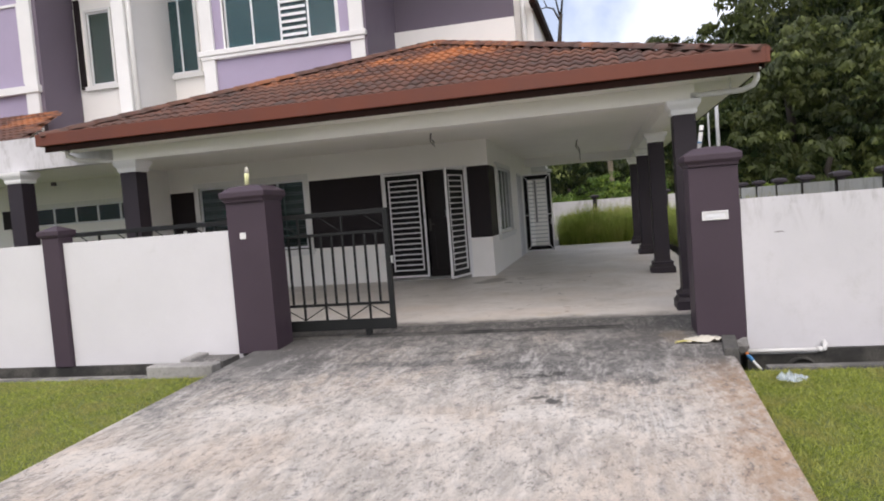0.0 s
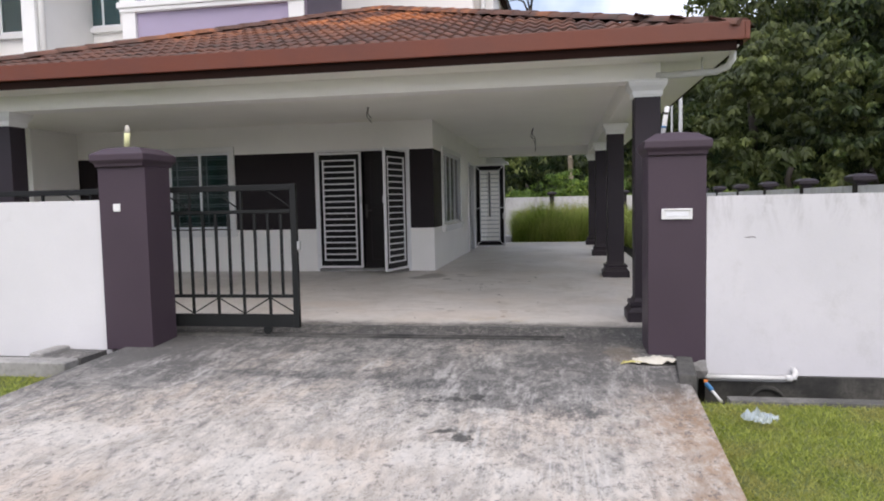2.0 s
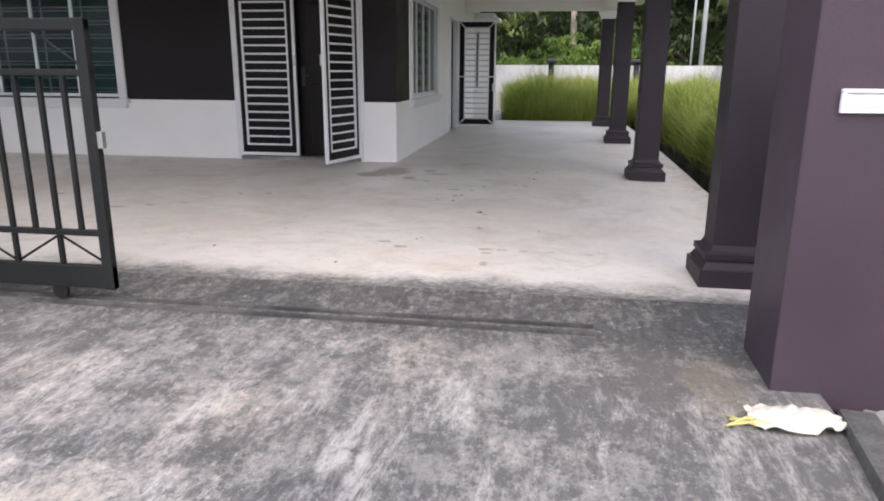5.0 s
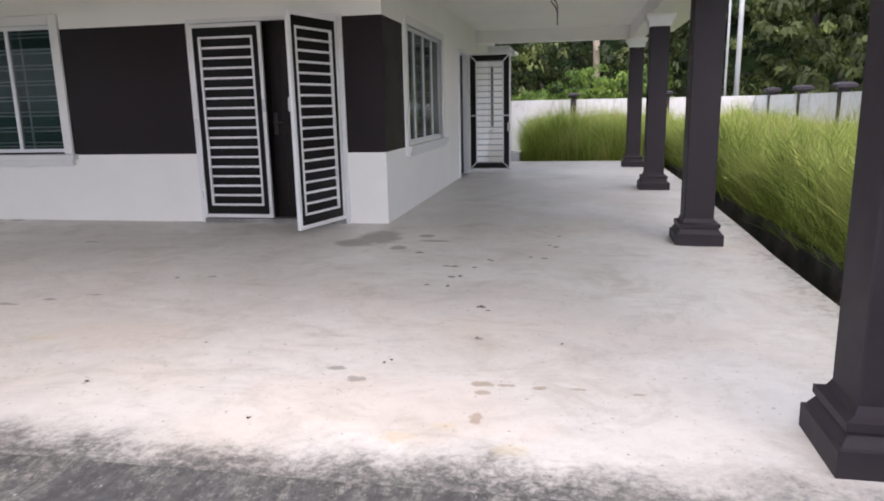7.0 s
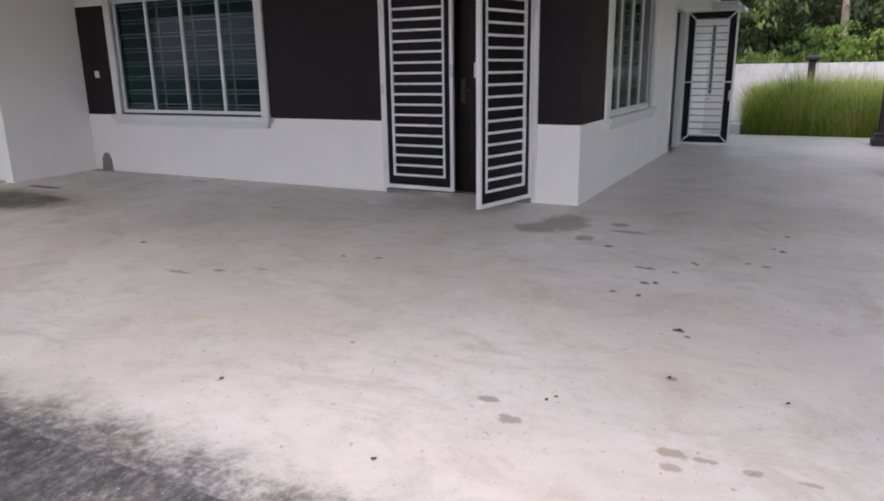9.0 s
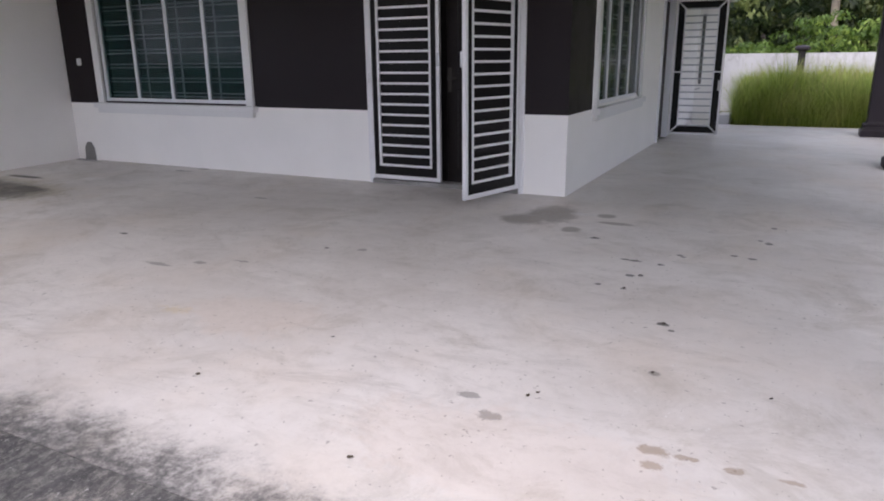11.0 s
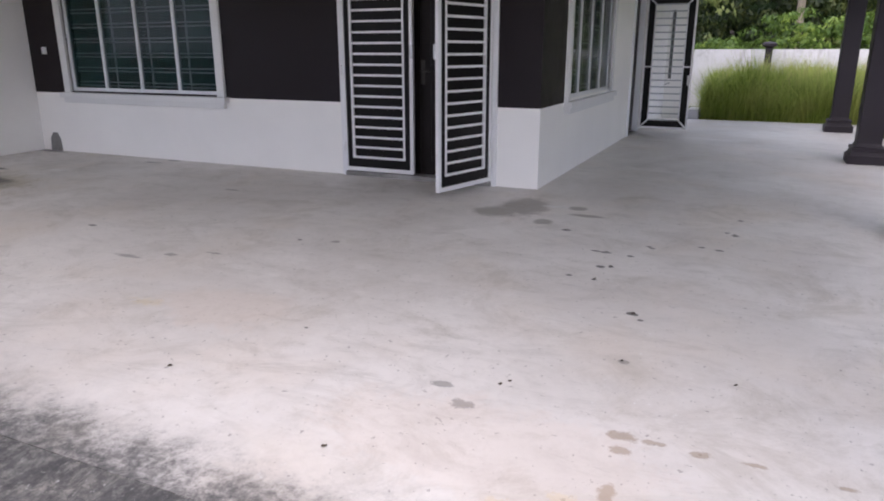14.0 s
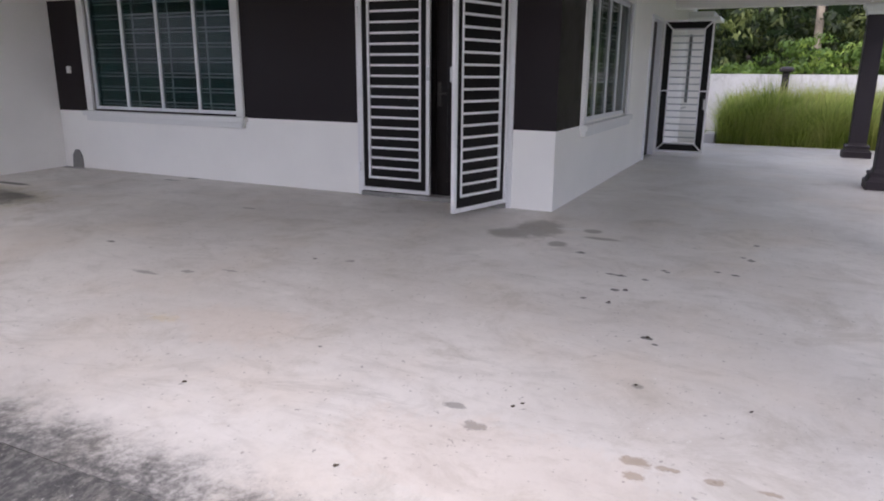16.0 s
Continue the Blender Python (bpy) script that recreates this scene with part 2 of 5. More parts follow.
    dots = spots(n, [(1.03, -1.80, 0.05, 0.022), (0.96, -1.79, 0.04, 0.02), (1.20, -1.82, 0.03, 0.024), (1.065, -2.12, 0.036, 0.028), (1.125, -2.10, 0.028, 0.024), (0.92, -2.36, 0.03, 0.022), (1.08, -2.38, 0.024, 0.022), (1.28, -1.55, 0.03, 0.022), (1.31, -1.585, 0.026, 0.02), (1.62, -1.42, 0.03, 0.02), (1.74, -1.45, 0.036, 0.024), (1.76, -0.95, 0.03, 0.02), (1.82, -1.01, 0.036, 0.034), (1.84, -0.53, 0.03, 0.03), (0.64, -1.34, 0.05, 0.035), (1.39, -2.85, 0.042, 0.03), (1.44, -2.92, 0.02, 0.014), (-2.88, -2.66, 0.05, 0.03), (-0.10, -3.69, 0.014, 0.012), (-1.09, -2.36, 0.025, 0.02)], 0.8, 32.0, 0.85)
    col = n.mix(n.math("MULTIPLY", dots, 0.9), col, (0.045, 0.042, 0.04))
    grey = spots(n, [(0.92, -4.08, 0.055, 0.045), (0.78, -3.96, 0.06, 0.03), (1.45, -3.44, 0.035, 0.025), (-1.69, -3.01, 0.06, 0.035), (-1.44, -2.87, 0.075, 0.02), (-0.81, -2.30, 0.045, 0.035), (-1.95, -3.15, 0.13, 0.035), (-2.75, -1.15, 0.09, 0.03)], 0.9, 16.0, 0.9)
    col = n.mix(n.math("MULTIPLY", grey, 0.62), col, (0.14, 0.13, 0.12))
    brown = spots(n, [(1.56, -4.06, 0.066, 0.036), (1.65, -4.06, 0.038, 0.02), (1.69, -4.06, 0.026, 0.016), (1.565, -4.155, 0.038, 0.03), (1.83, -4.07, 0.042, 0.026), (2.01, -4.06, 0.05, 0.018), (1.57, -4.42, 0.034, 0.055), (2.28, -4.08, 0.036, 0.018)], 0.8, 22.0, 0.95)
    col = n.mix(n.math("MULTIPLY", brown, 0.6), col, (0.25, 0.17, 0.10))
    yolk = spots(n, [(1.28, -4.63, 0.07, 0.05), (1.74, -4.67, 0.08, 0.05), (-1.15, -3.74, 0.10, 0.05), (1.45, -4.5, 0.05, 0.03)], 1.6, 24.0)
    col = n.mix(n.math("MULTIPLY", yolk, 0.28), col, (0.60, 0.46, 0.20))
    rust = spots(n, [(1.2, -4.35, 0.75, 0.32), (-0.6, -3.6, 0.5, 0.3)], 0.9, 1.6)
    col = n.mix(n.math("MULTIPLY", rust, 0.12), col, (0.62, 0.42, 0.28))
    # black algae that creeps in from the drive and along the open edge
    ed = n.math("ADD", y, n.math("MULTIPLY", n.math("SUBTRACT", n.noise(2.6, 9.0, 0.8), 0.5), 0.8))
    al = n.ramp(ed, -4.98, -4.55, 1.0, 0.0)
    al = n.math("MULTIPLY", al, n.ramp(n.math("SUBTRACT", n.noise(22.0, 8.0, 0.8), n.math("MULTIPLY", al, 0.25)), 0.15, 0.5, 1.0, 0.35))
    col = n.mix(n.math("MULTIPLY", al, 0.95), col, (0.045, 0.045, 0.046))
    ex = n.math("ADD", x, n.math("MULTIPLY", n.math("SUBTRACT", n.noise(4.0, 7.0, 0.75), 0.5), 0.8))
    ax = n.math("MULTIPLY", n.ramp(ex, 3.3, 3.75), n.ramp(n.noise(12.0, 5.0, 0.7), 0.45, 0.65))
    col = n.mix(n.math("MULTIPLY", ax, 0.7), col, (0.16, 0.155, 0.15))
    n.bump(n.noise(45.0, 5.0, 0.7), 0.16, 0.006)
    return n.done(col, n.ramp(big, 0, 1, 0.55, 0.42), Specular_IOR_Level=0.5)


def drive_material():
    n = Nodes("stained_drive_concrete")
    x, y, z = n.xyz()
    brush = n.noise(1.5, 7.0, 0.72, stretch=(2.6, 0.75, 1.0, -0.55), distort=1.2)
    sweep = n.noise(7.0, 6.0, 0.72, stretch=(2.4, 0.5, 1.0, 0.30), distort=0.8)
    big = n.noise(0.62, 8.0, 0.7, distort=0.9)
    fine = n.noise(24.0, 8.0, 0.8)
    col = n.mix(n.ramp(brush, 0.36, 0.64), (0.36, 0.33, 0.29), (0.60, 0.55, 0.49))
    warm = n.ramp(n.noise(0.9, 5.0), 0.42, 0.68, 0.0, 0.5)
    col = n.mix(warm, col, (0.54, 0.43, 0.335))
    col = n.mix(n.ramp(sweep, 0.45, 0.72, 0.0, 0.45), col, (0.30, 0.285, 0.27))
    grain = n.noise(8.0, 10.0, 0.86, stretch=(1.5, 0.8, 1.0, -0.5))
    col = n.mix(n.ramp(grain, 0.46, 0.60, 0.0, 0.45), col, (0.215, 0.208, 0.20))
    # algae: thick next to the gate, thinning towards the road
    far = n.ramp(y, -9.2, -6.0, -0.17, 0.125)
    side = n.ramp(x, 0.9, 2.8, 0.0, 0.075)
    left = n.ramp(x, -2.1, -0.4, 0.13, 0.0)
    mixed = n.math("ADD", n.math("MULTIPLY", brush, 0.42), n.math("MULTIPLY", big, 0.58))
    cov = n.math("ADD", n.math("ADD", mixed, n.math("ADD", n.math("MULTIPLY", n.math("SUBTRACT", fine, 0.5), 0.35), n.math("MULTIPLY", n.math("SUBTRACT", grain, 0.5), 0.55))), n.math("ADD", far, n.math("ADD", side, left)))
    al = n.ramp(cov, 0.44, 0.62)
    col = n.mix(n.math("MULTIPLY", al, 0.72), col, (0.125, 0.128, 0.125))
    black = n.ramp(n.math("ADD", cov, n.math("MULTIPLY", n.math("SUBTRACT", n.noise(3.4, 8.0, 0.75, distort=1.0), 0.5), 0.5)), 0.59, 0.70)
    col = n.mix(n.math("MULTIPLY", black, 0.66), col, (0.042, 0.041, 0.041))
    edge = n.math("ADD", y, n.math("MULTIPLY", n.math("SUBTRACT", n.noise(2.2, 7.0, 0.75), 0.5), 0.5))
    strip = n.math("MULTIPLY", n.ramp(edge, -5.85, -5.5), n.ramp(n.math("ADD", n.math("MULTIPLY", fine, 0.5), n.math("MULTIPLY", sweep, 0.5)), 0.40, 0.58, 0.2, 1.0))
    col = n.mix(n.math("MULTIPLY", strip, 0.74), col, (0.032, 0.032, 0.033))
    worn = spots(n, [(2.33, -7.5, 0.26, 0.16), (1.3, -7.0, 0.5, 0.14), (0.2, -6.8, 0.7, 0.12)], 1.2, 4.0)
    col = n.mix(n.math("MULTIPLY", worn, n.ramp(grain, 0.40, 0.56, 0.1, 0.75)), col, (0.06, 0.06, 0.06))
    pale = spots(n, [(1.72, -7.54, 0.13, 0.07), (1.96, -8.52, 0.13, 0.13), (1.5, -8.3, 0.3, 0.2), (0.7, -8.6, 0.5, 0.3), (-0.9, -8.2, 0.5, 0.2), (-1.5, -9.2, 0.4, 0.3)], 0.8, 4.0)
    col = n.mix(n.math("MULTIPLY", pale, 0.4), col, (0.68, 0.65, 0.60))
    comb = n.ramp(n.noise(9.0, 4.0, 0.6, stretch=(3.2, 0.12, 1.0, 0.10)), 0.50, 0.60)
    raked = spots(n, [(2.3, -8.3, 0.30, 0.60), (1.75, -8.1, 0.25, 0.55)], 0.7, 3.0)
    col = n.mix(n.math("MULTIPLY", n.math("MULTIPLY", comb, raked), 0.4), col, (0.64, 0.62, 0.58))
    cracks = spots(n, [(1.47, -7.31, 0.20, 0.055), (1.60, -7.25, 0.10, 0.05), (1.32, -7.37, 0.10, 0.03), (1.52, -7.95, 0.09, 0.04), (1.62, -8.06, 0.05, 0.08)], 3.0, 11.0)
    col = n.mix(n.math("MULTIPLY", cracks, 0.85), col, (0.04, 0.039, 0.037))
    rust = n.math("MULTIPLY", n.ramp(n.math("ADD", x, n.math("MULTIPLY", n.math("SUBTRACT", n.noise(2.4, 7.0, 0.75), 0.5), 1.1)), 2.45, 3.05), n.ramp(y, -6.7, -7.6))
    sand = spots(n, [(2.72, -5.98, 0.14, 0.28)], 0.8, 5.0)
    col = n.mix(n.math("MULTIPLY", sand, 0.26), col, (0.30, 0.23, 0.15))
    col = n.mix(n.math("MULTIPLY", rust, n.ramp(grain, 0.40, 0.58, 0.25, 0.8)), col, (0.33, 0.20, 0.11))
    pits = n.ramp(n.noise(48.0, 4.0, 0.7), 0.60, 0.68)
    col = n.mix(n.math("MULTIPLY", pits, 0.65), col, (0.06, 0.058, 0.055))
    stroke = n.ramp(n.noise(2.6, 9.0, 0.8, stretch=(2.2, 0.5, 1.0, -0.6), distort=0.3), 0.50, 0.66)
    col = n.mix(n.math("MULTIPLY", stroke, n.ramp(y, -5.8, -6.4, 0.0, 0.5)), col, (0.62, 0.59, 0.555))
    grit = n.noise(13.0, 9.0, 0.82, stretch=(1.3, 0.8, 1.0, -0.5))
    col = n.mix(n.ramp(grit, 0.52, 0.62, 0.0, 0.7), col, (0.085, 0.083, 0.082))
    col = n.mix(n.ramp(grit, 0.40, 0.33, 0.0, 0.55), col, (0.60, 0.58, 0.55))
    scab = n.noise(4.2, 9.0, 0.85, distort=0.5)
    col = n.mix(n.math("MULTIPLY", n.ramp(scab, 0.56, 0.66), n.ramp(y, -9.0, -6.8, 0.15, 0.7)), col, (0.06, 0.06, 0.06))
    flecks = n.ramp(n.noise(31.0, 5.0, 0.8), 0.60, 0.70)
    col = n.mix(n.math("MULTIPLY", flecks, 0.5), col, (0.66, 0.64, 0.61))
    n.bump(n.math("SUBTRACT", n.math("ADD", fine, n.math("ADD", n.math("MULTIPLY", sweep, 0.8), grain)), n.math("MULTIPLY", cracks, 1.5)), 0.6, 0.014)
    return n.done(col, 0.85)


def soil_material():
    n = Nodes("lawn_soil")
    col = n.mix(n.ramp(n.noise(1.2, 6.0, 0.7), 0.35, 0.65), (0.085, 0.11, 0.028), (0.15, 0.175, 0.05))
    col = n.mix(n.ramp(n.noise(0.7, 5.0), 0.6, 0.75, 0.0, 0.6), col, (0.20, 0.15, 0.075))
    n.bump(n.noise(30.0, 5.0), 0.6, 0.03)
    return n.done(col, 0.9)


def blade_material(name, a, b, dry, amount, patches=0.9):
    n = Nodes(name)
    r = n.island()
    col = n.mix(r, a, b)
    col = n.mix(n.ramp(n.noise(patches, 5.0), 0.42, 0.68, 0.0, amount), col, dry)
    m = n.done(col, 0.55, Specular_IOR_Level=0.3)
    tr = n.t.nodes.new("ShaderNodeBsdfTranslucent")
    n.put(tr.inputs[0], col)
    ms = n.t.nodes.new("ShaderNodeMixShader")
    ms.inputs[0].default_value = 0.4
    n.t.links.new(n.p.outputs[0], ms.inputs[1])
    n.t.links.new(tr.outputs[0], ms.inputs[2])
    n.t.links.new(ms.outputs[0], n.out.inputs[0])
    return m


def leaf_material(name, a, b, c):
    n = Nodes(name)
    r = n.island()
    col = n.mix(r, a, b)
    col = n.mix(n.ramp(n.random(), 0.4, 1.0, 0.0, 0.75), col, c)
    # Brighter olive clumps, which also stand in for light on the leaf tops.
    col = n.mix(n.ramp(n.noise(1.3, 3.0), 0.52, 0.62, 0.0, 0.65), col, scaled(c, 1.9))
    # Darker clumps put the shade of gaps in the foliage into the colour.
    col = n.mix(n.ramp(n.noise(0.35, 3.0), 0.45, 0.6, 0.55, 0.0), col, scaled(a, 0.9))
    m = n.done(col, 0.5, Specular_IOR_Level=0.25)
    tr = n.t.nodes.new("ShaderNodeBsdfTranslucent")
    n.put(tr.inputs[0], col)
    ms = n.t.nodes.new("ShaderNodeMixShader")
    ms.inputs[0].default_value = 0.25
    n.t.links.new(n.p.outputs[0], ms.inputs[1])
    n.t.links.new(tr.outputs[0], ms.inputs[2])
    n.t.links.new(ms.outputs[0], n.out.inputs[0])
    return m


def tile_material():
    n = Nodes("clay_roof_tile")
    x, y, z = n.xyz()
    r = n.random()
    col = n.mix(r, (0.085, 0.040, 0.030), (0.145, 0.058, 0.036))
    bright = n.math("MULTIPLY", n.ramp(n.noise(1.1, 6.0, 0.7), 0.44, 0.60), n.ramp(z, 3.1, 4.0))
    col = n.mix(n.math("MULTIPLY", bright, 0.85), col, (0.50, 0.17, 0.055))
    dirt = n.ramp(n.noise(4.0, 7.0, 0.75), 0.40, 0.68)
    low = n.ramp(z, 4.2, 2.9, 0.35, 0.85)
    col = n.mix(n.math("MULTIPLY", dirt, low), col, (0.055, 0.042, 0.036))
    n.bump(n.noise(40.0, 5.0), 0.3, 0.006)
    return n.done(col, 0.75)


def glass_material():
    n = Nodes("tinted_window_glass")
    return n.done((0.008, 0.042, 0.040), 0.05, 0.0, Specular_IOR_Level=0.2, Alpha=0.4)


def mirror_glass_material():
    n = Nodes("reflective_teal_glass")
    w = n.noise(3.0, 3.0)
    n.bump(w, 0.05, 0.02)
    return n.done((0.018, 0.07, 0.08), 0.06, 0.0, Specular_IOR_Level=0.5, Alpha=0.62, IOR=1.55)


M["porch"], M["drive"], M["soil"], M["tile"], M["glass"], M["mirror"] = porch_material(), drive_material(), soil_material(), tile_material(), glass_material(), mirror_glass_material()
M["lawn"] = blade_material("lawn_blades", (0.15, 0.21, 0.03), (0.48, 0.52, 0.12), (0.42, 0.34, 0.15), 0.5, 2.6)
M["thatch"] = blade_material("weed_leaves", (0.10, 0.17, 0.025), (0.44, 0.53, 0.13), (0.48, 0.42, 0.17), 0.35, 1.6)
M["tall"] = blade_material("tall_grass_blades", (0.15, 0.235, 0.035), (0.50, 0.58, 0.14), (0.58, 0.53, 0.22), 0.32, 1.6)
M["stem"] = blade_material("grass_stems", (0.30, 0.30, 0.10), (0.42, 0.40, 0.16), (0.45, 0.38, 0.18), 0.5)
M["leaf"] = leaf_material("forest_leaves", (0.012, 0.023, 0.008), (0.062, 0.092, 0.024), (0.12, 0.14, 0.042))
M["leafbright"] = leaf_material("sunlit_shrub_leaves", (0.06, 0.12, 0.02), (0.15, 0.23, 0.04), (0.20, 0.26, 0.05))
# Near-black: shade between the trees is put into the hillside's colour.
M["hill"] = painted("hill_undergrowth_shaded", (0.012, 0.020, 0.008), 1.0, 0.4, grain=3.0, spec=0.0)


# ---- geometry helpers ----
def boxes(*rows):
    """A bmesh of axis-aligned boxes: x0, x1, y0, y1, z0, z1."""
    bm = bmesh.new()
    for r in rows:
        add_box(bm, *r)
    return bm


def add_box(bm, x0, x1, y0, y1, z0, z1, mi=0):
    v = [bm.verts.new((x, y, z)) for x in (x0, x1) for y in (y0, y1) for z in (z0, z1)]
    for f in ((0, 1, 3, 2), (4, 6, 7, 5), (0, 4, 5, 1), (2, 3, 7, 6), (0, 2, 6, 4), (1, 5, 7, 3)):
        bm.faces.new([v[i] for i in f]).material_index = mi


def bevel(bm, w=0.006, seg=2):
    bmesh.ops.bevel(bm, geom=list(bm.edges), offset=w, segments=seg, affect="EDGES", profile=0.7)
    return bm


def mesh_of(name, bm, *mats):
    me = bpy.data.meshes.new(name)
    bmesh.ops.recalc_face_normals(bm, faces=bm.faces)
    bm.to_mesh(me)
    bm.free()
    for m in mats:
        me.materials.append(m)
    return me


def part(name, bm, material, parent, label=""):
    """One mesh object under a thing or a part."""
    ob = new(name, bm if isinstance(bm, bpy.types.Mesh) else mesh_of(name, bm, material))
    ob.parent = parent
    if label:
        ob["label"] = label
    return ob


def setting(name, bm, *mats, label=""):
    return tagged(new(name, mesh_of(name, bm, *mats)), label, "structure", kind="structure")


def thing(name, label, category, at=(0, 0, 0), group=""):
    ob = new(name)
    ob.empty_display_size = 0.1
    ob.location = at
    return tagged(ob, label, category, group)


def tube(points, r, seg=8, taper=None):
    """A round bar along a line of points."""
    bm = bmesh.new()
    rings = []
    pts = [Vector(p) for p in points]
    for i, p in enumerate(pts):
        d = (pts[min(i + 1, len(pts) - 1)] - pts[max(i - 1, 0)]).normalized()
        a = d.orthogonal().normalized() if i == 0 else (a - d * a.dot(d)).normalized()
        b = d.cross(a)
        rr = r if taper is None else r + (taper - r) * i / (len(pts) - 1)
        rings.append([bm.verts.new(p + (a * math.cos(k * math.tau / seg) + b * math.sin(k * math.tau / seg)) * rr) for k in range(seg)])
    for q, s in zip(rings, rings[1:]):
        for k in range(seg):
            f = bm.faces.new((q[k], q[(k + 1) % seg], s[(k + 1) % seg], s[k]))
            f.smooth = True
    bm.faces.new(rings[0][::-1]), bm.faces.new(rings[-1])
    return bm


def square_stack(rows, cx=0.0, cy=0.0):
    """A square-plan turned shape: rows of half width, z from the foot up."""
    bm = bmesh.new()
    rings = [[bm.verts.new((cx + sx * h, cy + sy * h, z)) for sx, sy in ((-1, -1), (1, -1), (1, 1), (-1, 1))] for h, z in rows]
    for q, s in zip(rings, rings[1:]):
        for k in range(4):
            bm.faces.new((q[k], q[(k + 1) % 4], s[(k + 1) % 4], s[k]))
    bm.faces.new(rings[0][::-1]), bm.faces.new(rings[-1])
    return bm


def wall_grid(axis, at, thick, us, zs, holes, bands=lambda u, z: 0):
    """A thick wall in cells, with openings (u0, u1, z0, z1) left out. axis 'x': it runs along x at y = at."""
    bm = bmesh.new()
    us = sorted(set(us) | {h[0] for h in holes} | {h[1] for h in holes})
    zs = sorted(set(zs) | {h[2] for h in holes} | {h[3] for h in holes})
    solid = {}
    for i in range(len(us) - 1):
        for k in range(len(zs) - 1):
            u, z = (us[i] + us[i + 1]) / 2, (zs[k] + zs[k + 1]) / 2
            if not any(h[0] < u < h[1] and h[2] < z < h[3] for h in holes):
                solid[i, k] = bands(u, z)
    made = {}

    def vert(i, d, k):
        if (i, d, k) not in made:
            u, w = us[i], at + thick * d
            made[i, d, k] = bm.verts.new((u, w, zs[k]) if axis == "x" else (w, u, zs[k]))
        return made[i, d, k]

    for (i, k), mi in solid.items():
        sides = [((i, 0, k), (i + 1, 0, k), (i + 1, 0, k + 1), (i, 0, k + 1)), ((i, 1, k), (i, 1, k + 1), (i + 1, 1, k + 1), (i + 1, 1, k))]
        if (i - 1, k) not in solid:
            sides.append(((i, 0, k), (i, 0, k + 1), (i, 1, k + 1), (i, 1, k)))
        if (i + 1, k) not in solid:
            sides.append(((i + 1, 0, k), (i + 1, 1, k), (i + 1, 1, k + 1), (i + 1, 0, k + 1)))
        if (i, k - 1) not in solid:
            sides.append(((i, 0, k), (i, 1, k), (i + 1, 1, k), (i + 1, 0, k)))
        if (i, k + 1) not in solid:
            sides.append(((i, 0, k + 1), (i + 1, 0, k + 1), (i + 1, 1, k + 1), (i, 1, k + 1)))
        for f in sides:
            bm.faces.new([vert(*c) for c in f]).material_index = mi
    return bm


def floor_z(y):
    """Porch and drive fall gently towards the road."""
    if y > 0:
        return 0.0
    if y > -5.0:
        return 0.018 * y
    if y > -6.0:
        return -0.09 - 0.05 * (-5.0 - y)
    return max(-0.14 - 0.036 * (-6.0 - y), -0.40)


def porch_z(x, y):
    side = min(1.0, max(0.0, (x - 1.8) / 1.2))
    return floor_z(y) - 0.055 * side * max(0.0, 1 - abs(y + 0.8) / 3.6)


def sheet(x0, x1, ys, zf, depth, nx=1, taper=0.0):
    """A slab whose top follows zf(y)."""
    bm = bmesh.new()
    xs = [x0 + (x1 - x0) * i / nx for i in range(nx + 1)]
    ins = (lambda x, y: x + taper * min(0.0, y + 7.0)) if taper else (lambda x, y: x)
    zz = zf if zf is porch_z else (lambda x, y: zf(y))
    top = [[bm.verts.new((ins(x, y) if x > 0 else x, y, zz(x, y))) for x in xs] for y in ys]
    bot = [[bm.verts.new((ins(x, y) if x > 0 else x, y, zz(x, y) - depth)) for x in xs] for y in ys]
    for g in (top, bot):
        for q, s in zip(g, g[1:]):
            for k in range(nx):
                bm.faces.new((q[k], q[k + 1], s[k + 1], s[k]))
    for i in range(len(ys) - 1):
        for k in (0, nx):
            bm.faces.new((top[i][k], top[i + 1][k], bot[i + 1][k], bot[i][k]))
    for i in (0, len(ys) - 1):
        for k in range(nx):
            bm.faces.new((top[i][k], top[i][k + 1], bot[i][k + 1], bot[i][k]))
    return bm


# ---- ground, floors, drains ----
def lawn_z(x, y):
    return floor_z(min(y, -6.0)) - 0.135


gr = bmesh.new()
add_box(gr, -400, 400, -400, 400, -1.4, -1.2)
setting("ground", gr, M["soil"], label="wide grassy ground reaching to the horizon")
setting("floor", sheet(-7.1, 3.66, [-4.98, -4, -3, -2, -1, 0, 1, 2, 3, 8.3], porch_z, 0.35, 18), M["porch"], label="worn pale cement porch floor with stains")
setting("driveway", sheet(-2.0, 3.15, [-14.5, -13, -11, -9, -8, -7, -6, -5.35, -4.984], floor_z, 0.3, 1, 0.045), M["drive"], label="algae-stained concrete driveway with patches and cracks")
setting("road", boxes((-60, 60, -24, -14.52, -1.0, -0.42)), M["asphalt"], label="dark asphalt road in front of the drive")
setting("pavement", boxes((-7.1, -2.004, -5.75, -4.984, -0.5, -0.10), (3.154, 3.66, -5.75, -4.984, -0.5, -0.10)), M["cement"], label="cement strip behind the front wall")
side_yard = boxes((4.08, 6.8, -5.7, 13.6, -1.0, -0.10), (-7.0, 4.076, 8.5, 13.6, -1.0, -0.12))
setting("side_yard", side_yard, M["soil"], label="overgrown strip of earth beside the porch")
lw = bmesh.new()
